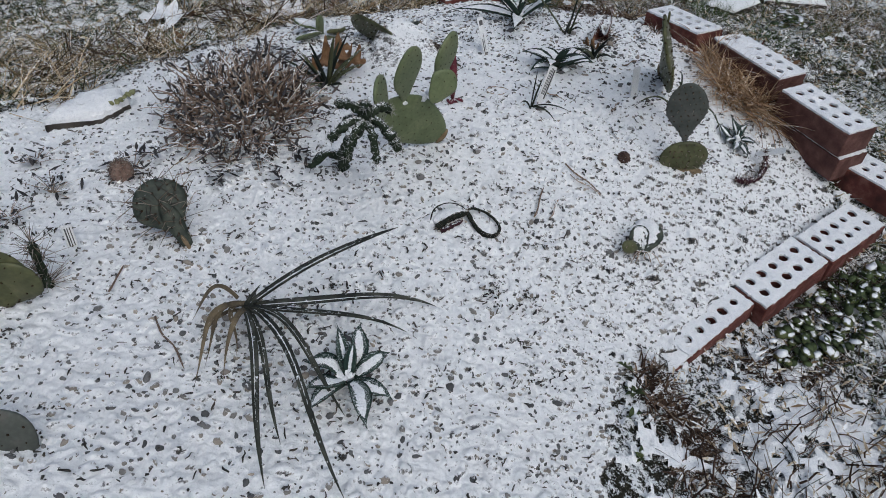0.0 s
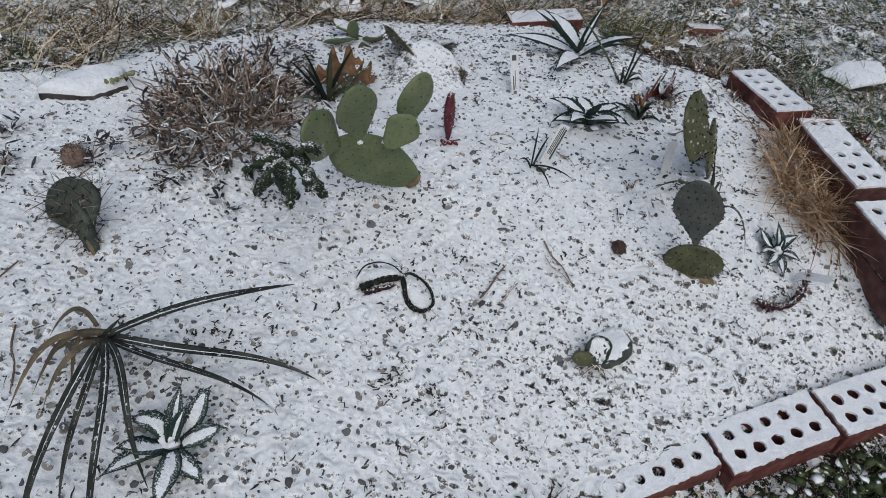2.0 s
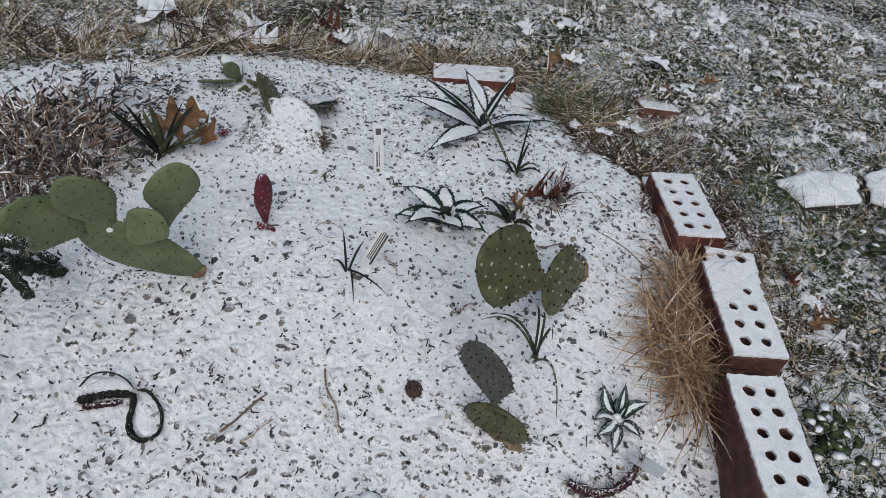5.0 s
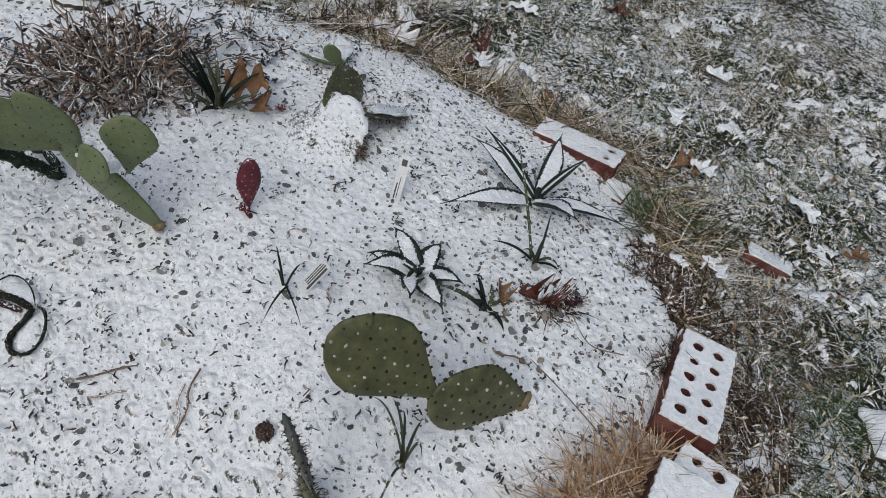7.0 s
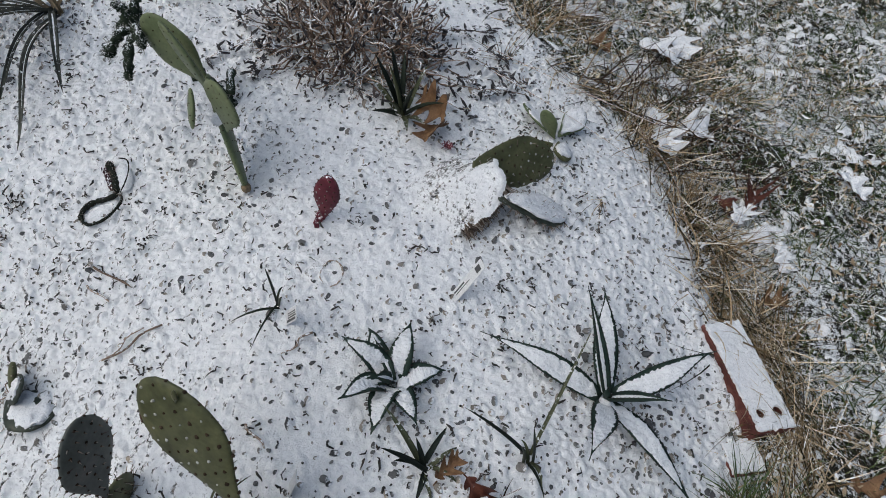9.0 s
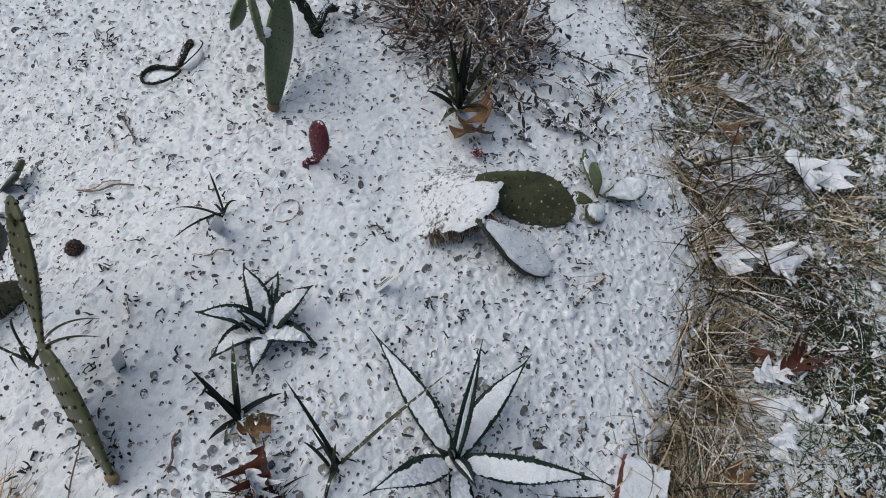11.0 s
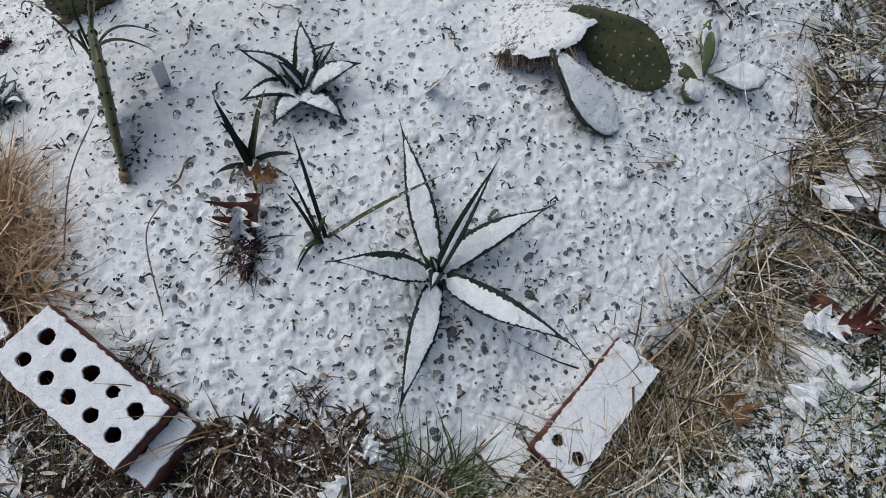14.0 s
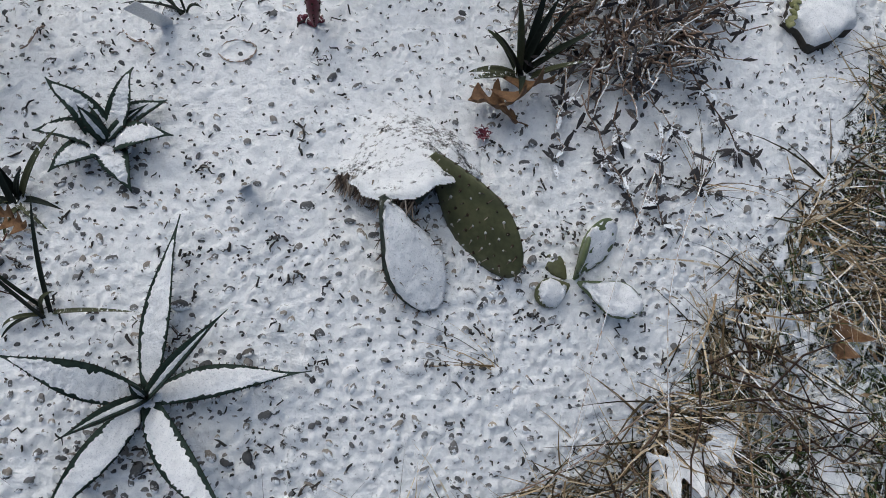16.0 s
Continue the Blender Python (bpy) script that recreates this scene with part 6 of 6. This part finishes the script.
    clump("dry_tuft", (-0.13, 1.845), (0.008, 0.008), 14, 0.14, M_STRAW, 0.85, "bent dry grass stalks lying over the gravel", lean_to=-20)
    clump("dry_tuft", (0.5, 1.75), (0.02, 0.035), 150, 0.045, M_DEAD, 0.75, "fibrous dead plant base beside leaves", width=0.004, wild=2.5, wave=0.5, droop=0.5)
    clump("dry_tuft", (-0.43, 1.60), (0.01, 0.01), 24, 0.12, M_STRAW, 0.5, "thin straw stalks at the bed's edge")

    # low green weed with round leaves, beside the front bricks
    ob = thing("ground_weed", (0.87, 0.97, gz(0.87, 0.97)), "low round-leaved green weed flecked with snow", "weed")
    n = 250
    a, d = r.uniform(0, 2 * np.pi, n), np.sqrt(r.uniform(0, 1, n))
    x, y = 0.9 + 0.17 * d * np.cos(a), 0.985 + 0.07 * d * np.sin(a) + 0.6 * 0.17 * d * np.cos(a)
    at = np.stack([x, y, ground_height(x, y) + r.uniform(0.008, 0.035, n)], -1)
    size = np.stack([r.uniform(0.007, 0.015, n), r.uniform(0.006, 0.012, n), np.full(n, 0.0012)], -1)
    v, f = stones(at[:150], size[:150], r, 0.1, (ICO_V1, ICO_F1))
    put("leaf_mass", v, f, M_LEAF, ob, kind="stuff")
    foot = np.stack([0.6 * x + 0.4 * 0.9, 0.6 * y + 0.4 * 0.985, ground_height(x, y)], -1)
    v, f = tubes(np.stack([foot, (foot + at) / 2 + (0, 0, 0.006), at], 1)[::2], np.full((125, 3), 0.0008), 4)
    put("stem_mass", v, f, M_GREEN, ob, kind="stuff")
    for k in range(150, n):
        v, f = stones(at[k:k + 1], size[k:k + 1] * 1.15, r, 0.1, (ICO_V1, ICO_F1))
        put("leaf", v, f, M_LEAF, ob)
    for x, y in ((1.06, 1.55), (1.1, 2.02)):
        ob = thing("ground_weed", (x, y, gz(x, y)), "small broad-leaved green weed", "weed")
        n = 40
        at = np.stack([x + r.normal(size=n) * 0.03, y + r.normal(size=n) * 0.03, np.full(n, gz(x, y)) + r.uniform(0.01, 0.04, n)], -1)
        v, f = stones(at, np.stack([r.uniform(0.008, 0.018, n), r.uniform(0.006, 0.011, n), np.full(n, 0.0012)], -1), r, 0.1, (ICO_V1, ICO_F1))
        put("leaf_mass", v, f, M_LEAF, ob, kind="stuff")
    # long thin stalks
    for pts in [[(-0.45, 1.55, 0.03), (-0.35, 1.75, 0.06), (-0.33, 1.95, 0.03)], [(-0.4, 1.5, 0.04), (-0.28, 1.75, 0.05), (-0.2, 2.0, 0.0)], [(-0.35, 1.88, 0.02), (-0.2, 1.97, 0.03), (-0.05, 2.02, 0.0)], [(0.62, 1.8, 0.04), (0.6, 1.72, 0.1), (0.56, 1.7, 0.14)], [(0.72, 1.68, 0.03), (0.66, 1.62, 0.12), (0.6, 1.58, 0.17)]]:
        ob = thing("dry_stalk", pts[0], "long thin dry stalk lying across the bed", "stalk")
        stem(ob, pts, 0.0011, M_TWIG, n=14, sides=5, lumpy=0.05)
    # twigs lying on the gravel
    for x, y, ln, t in [(0.375, 1.18, 0.09, -40), (0.38, 1.165, 0.07, -30), (0.47, 1.41, 0.05, 60), (0.455, 1.32, 0.04, 120), (0.28, 1.1, 0.09, 75), (0.33, 1.42, 0.05, -30), (0.54, 1.62, 0.06, 40), (-0.3, 0.68, 0.11, -50), (-0.42, 0.8, 0.07, 90), (0.31, 1.09, 0.06, 70)]:
        ob = thing("twig", (x, y, gz(x, y)), "short dark twig lying on snowy gravel", "twig")
        c, s_ = math.cos(radians(t)), math.sin(radians(t))
        stem(ob, [(x + c * ln * q, y + s_ * ln * q + 0.004 * math.sin(9 * q), gz(x + c * ln * q, y + s_ * ln * q) + 0.008) for q in (-0.5, -0.2, 0.15, 0.5)], 0.0018, M_TWIG, n=9, sides=5)
    # chaff on the gravel
    root = scatter(4000, -0.7, 0.95, 0.4, 2.05, lambda x, y: bed_inside(x, y) > 0.01, r)
    heaps = root[r.integers(0, len(root), 90)]
    more = heaps.repeat(9, 0) + r.normal(size=(810, 3)) * (0.012, 0.008, 0)
    more[:, 2] = ground_height(more[:, 0], more[:, 1])
    root = np.vstack([root, more[bed_inside(more[:, 0], more[:, 1]) > 0.01]])
    n = len(root)
    root[:, 2] += 0.006
    a = r.uniform(0, 2 * np.pi, n)
    ln = (0.003 + 0.014 * r.uniform(0, 1, n) ** 3)[:, None]
    way = np.stack([np.cos(a), np.sin(a), r.normal(size=n) * 0.15], -1)
    bend = r.normal(size=(n, 2, 3)) * (1, 1, 0.3) * ln[:, None] * 0.16
    v, f = tubes(np.stack([root, root + way * ln * 0.35 + bend[:, 0] + (0, 0, 0.001), root + way * ln * 0.7 + bend[:, 1], root + way * ln], 1), np.array([[0.0008, 0.0014, 0.001, 0.0004]]) * r.uniform(0.6, 1.5, (n, 1)), 4)
    tagged(put("plant_scraps", v, f, M_CHAFF), "scattered dark plant scraps on the snow", "scraps", kind="stuff")


def odds_and_ends():
    r = np.random.default_rng(77)
    g = lambda x, y, h=0.006: (x, y, gz(x, y) + h)
    # a dried stem curled to a ring
    ob = thing("curled_twig", g(0.203, 1.43), "thin dried twig curled to a ring in snow", "twig")
    ctrl = [g(0.203 + 0.024 * math.cos(a) * (1 + 0.1 * math.sin(2 * a)), 1.43 + 0.017 * math.sin(a), 0.004) for a in np.linspace(0.3, 5.9, 9)]
    stem(ob, ctrl, 0.0014, M_TWIG, n=30, sides=5, lumpy=0.25)
    # purple scrap of succulent at the yucca's foot
    ob = thing("succulent_scrap", (-0.121, 1.543, 0.048), "small purple succulent rosette lying on gravel", "succulent")
    for k in range(8):
        a = k * 0.8
        leaf(ob, (-0.121, 1.543, gz(-0.121, 1.543) + 0.004), (-0.121 + 0.014 * math.cos(a), 1.543 + 0.014 * math.sin(a), gz(-0.121, 1.543) + 0.012), 0.007, 0.003, 0.002, M_PAD_RED, 0.4, steps=7)
    # straw tussock and dark stalks at the back edge
    for x, y, n, ln, to in ((-0.465, 1.85, 200, 0.15, -60), (-0.364, 1.92, 150, 0.14, 160), (-0.56, 1.765, 140, 0.14, -40), (-0.2, 2.04, 170, 0.13, 180), (-0.62, 1.66, 110, 0.12, 200), (-0.8, 1.62, 120, 0.13, 190), (-0.7, 1.75, 110, 0.13, 170), (-0.95, 1.75, 110, 0.14, 200), (0.27, 2.2, 150, 0.14, 200), (0.36, 2.2, 170, 0.14, 20), (0.45, 2.16, 190, 0.14, 200), (0.52, 2.13, 170, 0.13, 250), (0.18, 2.2, 150, 0.13, 10), (0.06, 2.17, 150, 0.13, 200)):
        ob = thing("straw_tussock", g(x, y, 0), "tussock of long bent straw at the bed's edge", "dry grass")
        root = np.stack([x + r.normal(size=n) * 0.03, y + r.normal(size=n) * 0.03, np.zeros(n)], -1)
        root[:, 2] = ground_height(root[:, 0], root[:, 1])
        v, f = blades(root, r.normal(radians(to), 0.55, n), r.uniform(0.5, 1.0, n) * ln, r.uniform(0.0016, 0.0034, n), np.clip(r.normal(0.84, 0.12, n), 0.4, 1.0), r.uniform(0, 0.35, n), r, 6, 0.25)
        put("foliage", v, f, M_STRAW, ob, kind="stuff")
    stalks = [((-0.42, 1.86), 0.2, 100), ((-0.4, 1.9), 0.22, 60), ((-0.36, 1.93), 0.2, 30), ((-0.46, 1.8), 0.17, 75), ((-0.33, 1.97), 0.16, 130), ((-0.7, 1.62), 0.2, 15), ((-0.75, 1.7), 0.2, 150), ((-0.85, 1.66), 0.22, 170), ((0.62, 0.7), 0.14, 70), ((0.68, 0.66), 0.15, 110), ((0.75, 0.72), 0.16, 40), ((0.8, 0.78), 0.13, 150), ((0.7, 0.78), 0.12, 15), ((0.86, 0.82), 0.14, 80), ((0.9, 0.88), 0.12, 120), ((0.6, 0.62), 0.12, 95), ((0.66, 0.58), 0.14, 25), ((1.05, 1.62), 0.14, 60), ((1.12, 1.75), 0.16, 140), ((0.98, 1.78), 0.13, 20)]
    for (x, y), ln, t in stalks:
        ob = thing("dark_stalk", g(x, y, 0.0), "thin dark dead stalk lying in snow and straw", "stalk")
        c, s_ = math.cos(radians(t)), math.sin(radians(t))
        hi = r.uniform(0.01, 0.05)
        pts = [(x + c * ln * q + r.normal() * 0.006, y + s_ * ln * q + r.normal() * 0.006, gz(x + c * ln * q, y + s_ * ln * q) + 0.012 + hi * q) for q in (-0.5, -0.2, 0.1, 0.5)]
        stem(ob, pts, 0.0009, M_DARKSTEM, n=12, sides=5, lumpy=0.1)
        for k in range(2):
            b = np.array(pts[1 + k])
            e = b + (c * 0.03 + r.normal() * 0.02, s_ * 0.03 + r.normal() * 0.02, r.uniform(0, 0.02))
            stem(ob, [tuple(b), tuple((b + e) / 2 + r.normal(size=3) * 0.003), tuple(e)], 0.0006, M_DARKSTEM, "side_stalk", 7, 4, lumpy=0.1)
    # small green weed at the broken brick
    for x, y in ((0.425, 0.79), (0.43, 0.74), (0.415, 0.69), (0.42, 0.62)):
        ob = thing("ground_weed", g(x, y, 0), "small green weed between gravel and brick", "weed")
        for k in range(9):
            a, d = r.uniform(0, 6.28), r.uniform(0.008, 0.022)
            leaf(ob, g(x, y, 0.004), (x + d * math.cos(a), y + d * math.sin(a), gz(x, y) + r.uniform(0.006, 0.02)), 0.008, 0.004, 0.001, M_LEAF, 0.3, steps=7)
    # dark paired leaves round the shrub and on the left
    for x, y, n in ((-0.5, 1.1, 16), (-0.44, 1.2, 26), (-0.47, 1.28, 26), (-0.42, 1.38, 22), (-0.34, 1.45, 20), (-0.25, 1.44, 16), (-0.62, 1.02, 22), (-0.66, 0.94, 24), (-0.7, 1.12, 22), (-0.27, 1.15, 18), (-0.33, 1.13, 18)):
        ob = thing("leafy_sprig", g(x, y, 0), "sprig of small dark paired leaves in snow", "plant")
        src = np.array(g(x, y, 0.02)) + r.normal(size=(n, 3)) * (0.022, 0.022, 0.006)
        way = unit(r.normal(size=(n, 3)) * (1, 1, 0.4) + (-0.2, 0, 0.4))
        ln = r.uniform(0.012, 0.026, (n, 1))
        v, f = ribbons(np.stack([src, src + way * ln * 0.5, src + way * ln], 1), np.tile((0.003, 0.0065, 0.0015), (n, 1)), unit(np.cross(way, (0.1, 0.1, 1.0))))
        put("leaf_mass", v, f, M_NEEDLE, ob, kind="stuff")
        base = np.tile(g(x, y, 0.0), (n, 1))
        v, f = tubes(np.stack([base, (base + src) / 2 + (0, 0, 0.004), src], 1), np.full((n, 3), 0.0009), 4)
        put("stem_mass", v, f, M_TWIG, ob, kind="stuff")


pear_left()
pear_right()
pear_double()
pear_red()
pear_flat()
star_cactus()
spiny_pear()
pear_edge()
small_pads()
agaves()
yucca()
spikes()
cholla()
trailing()
tags()
fallen_leaves()
shrub()
grasses()
odds_and_ends()
pebbles()
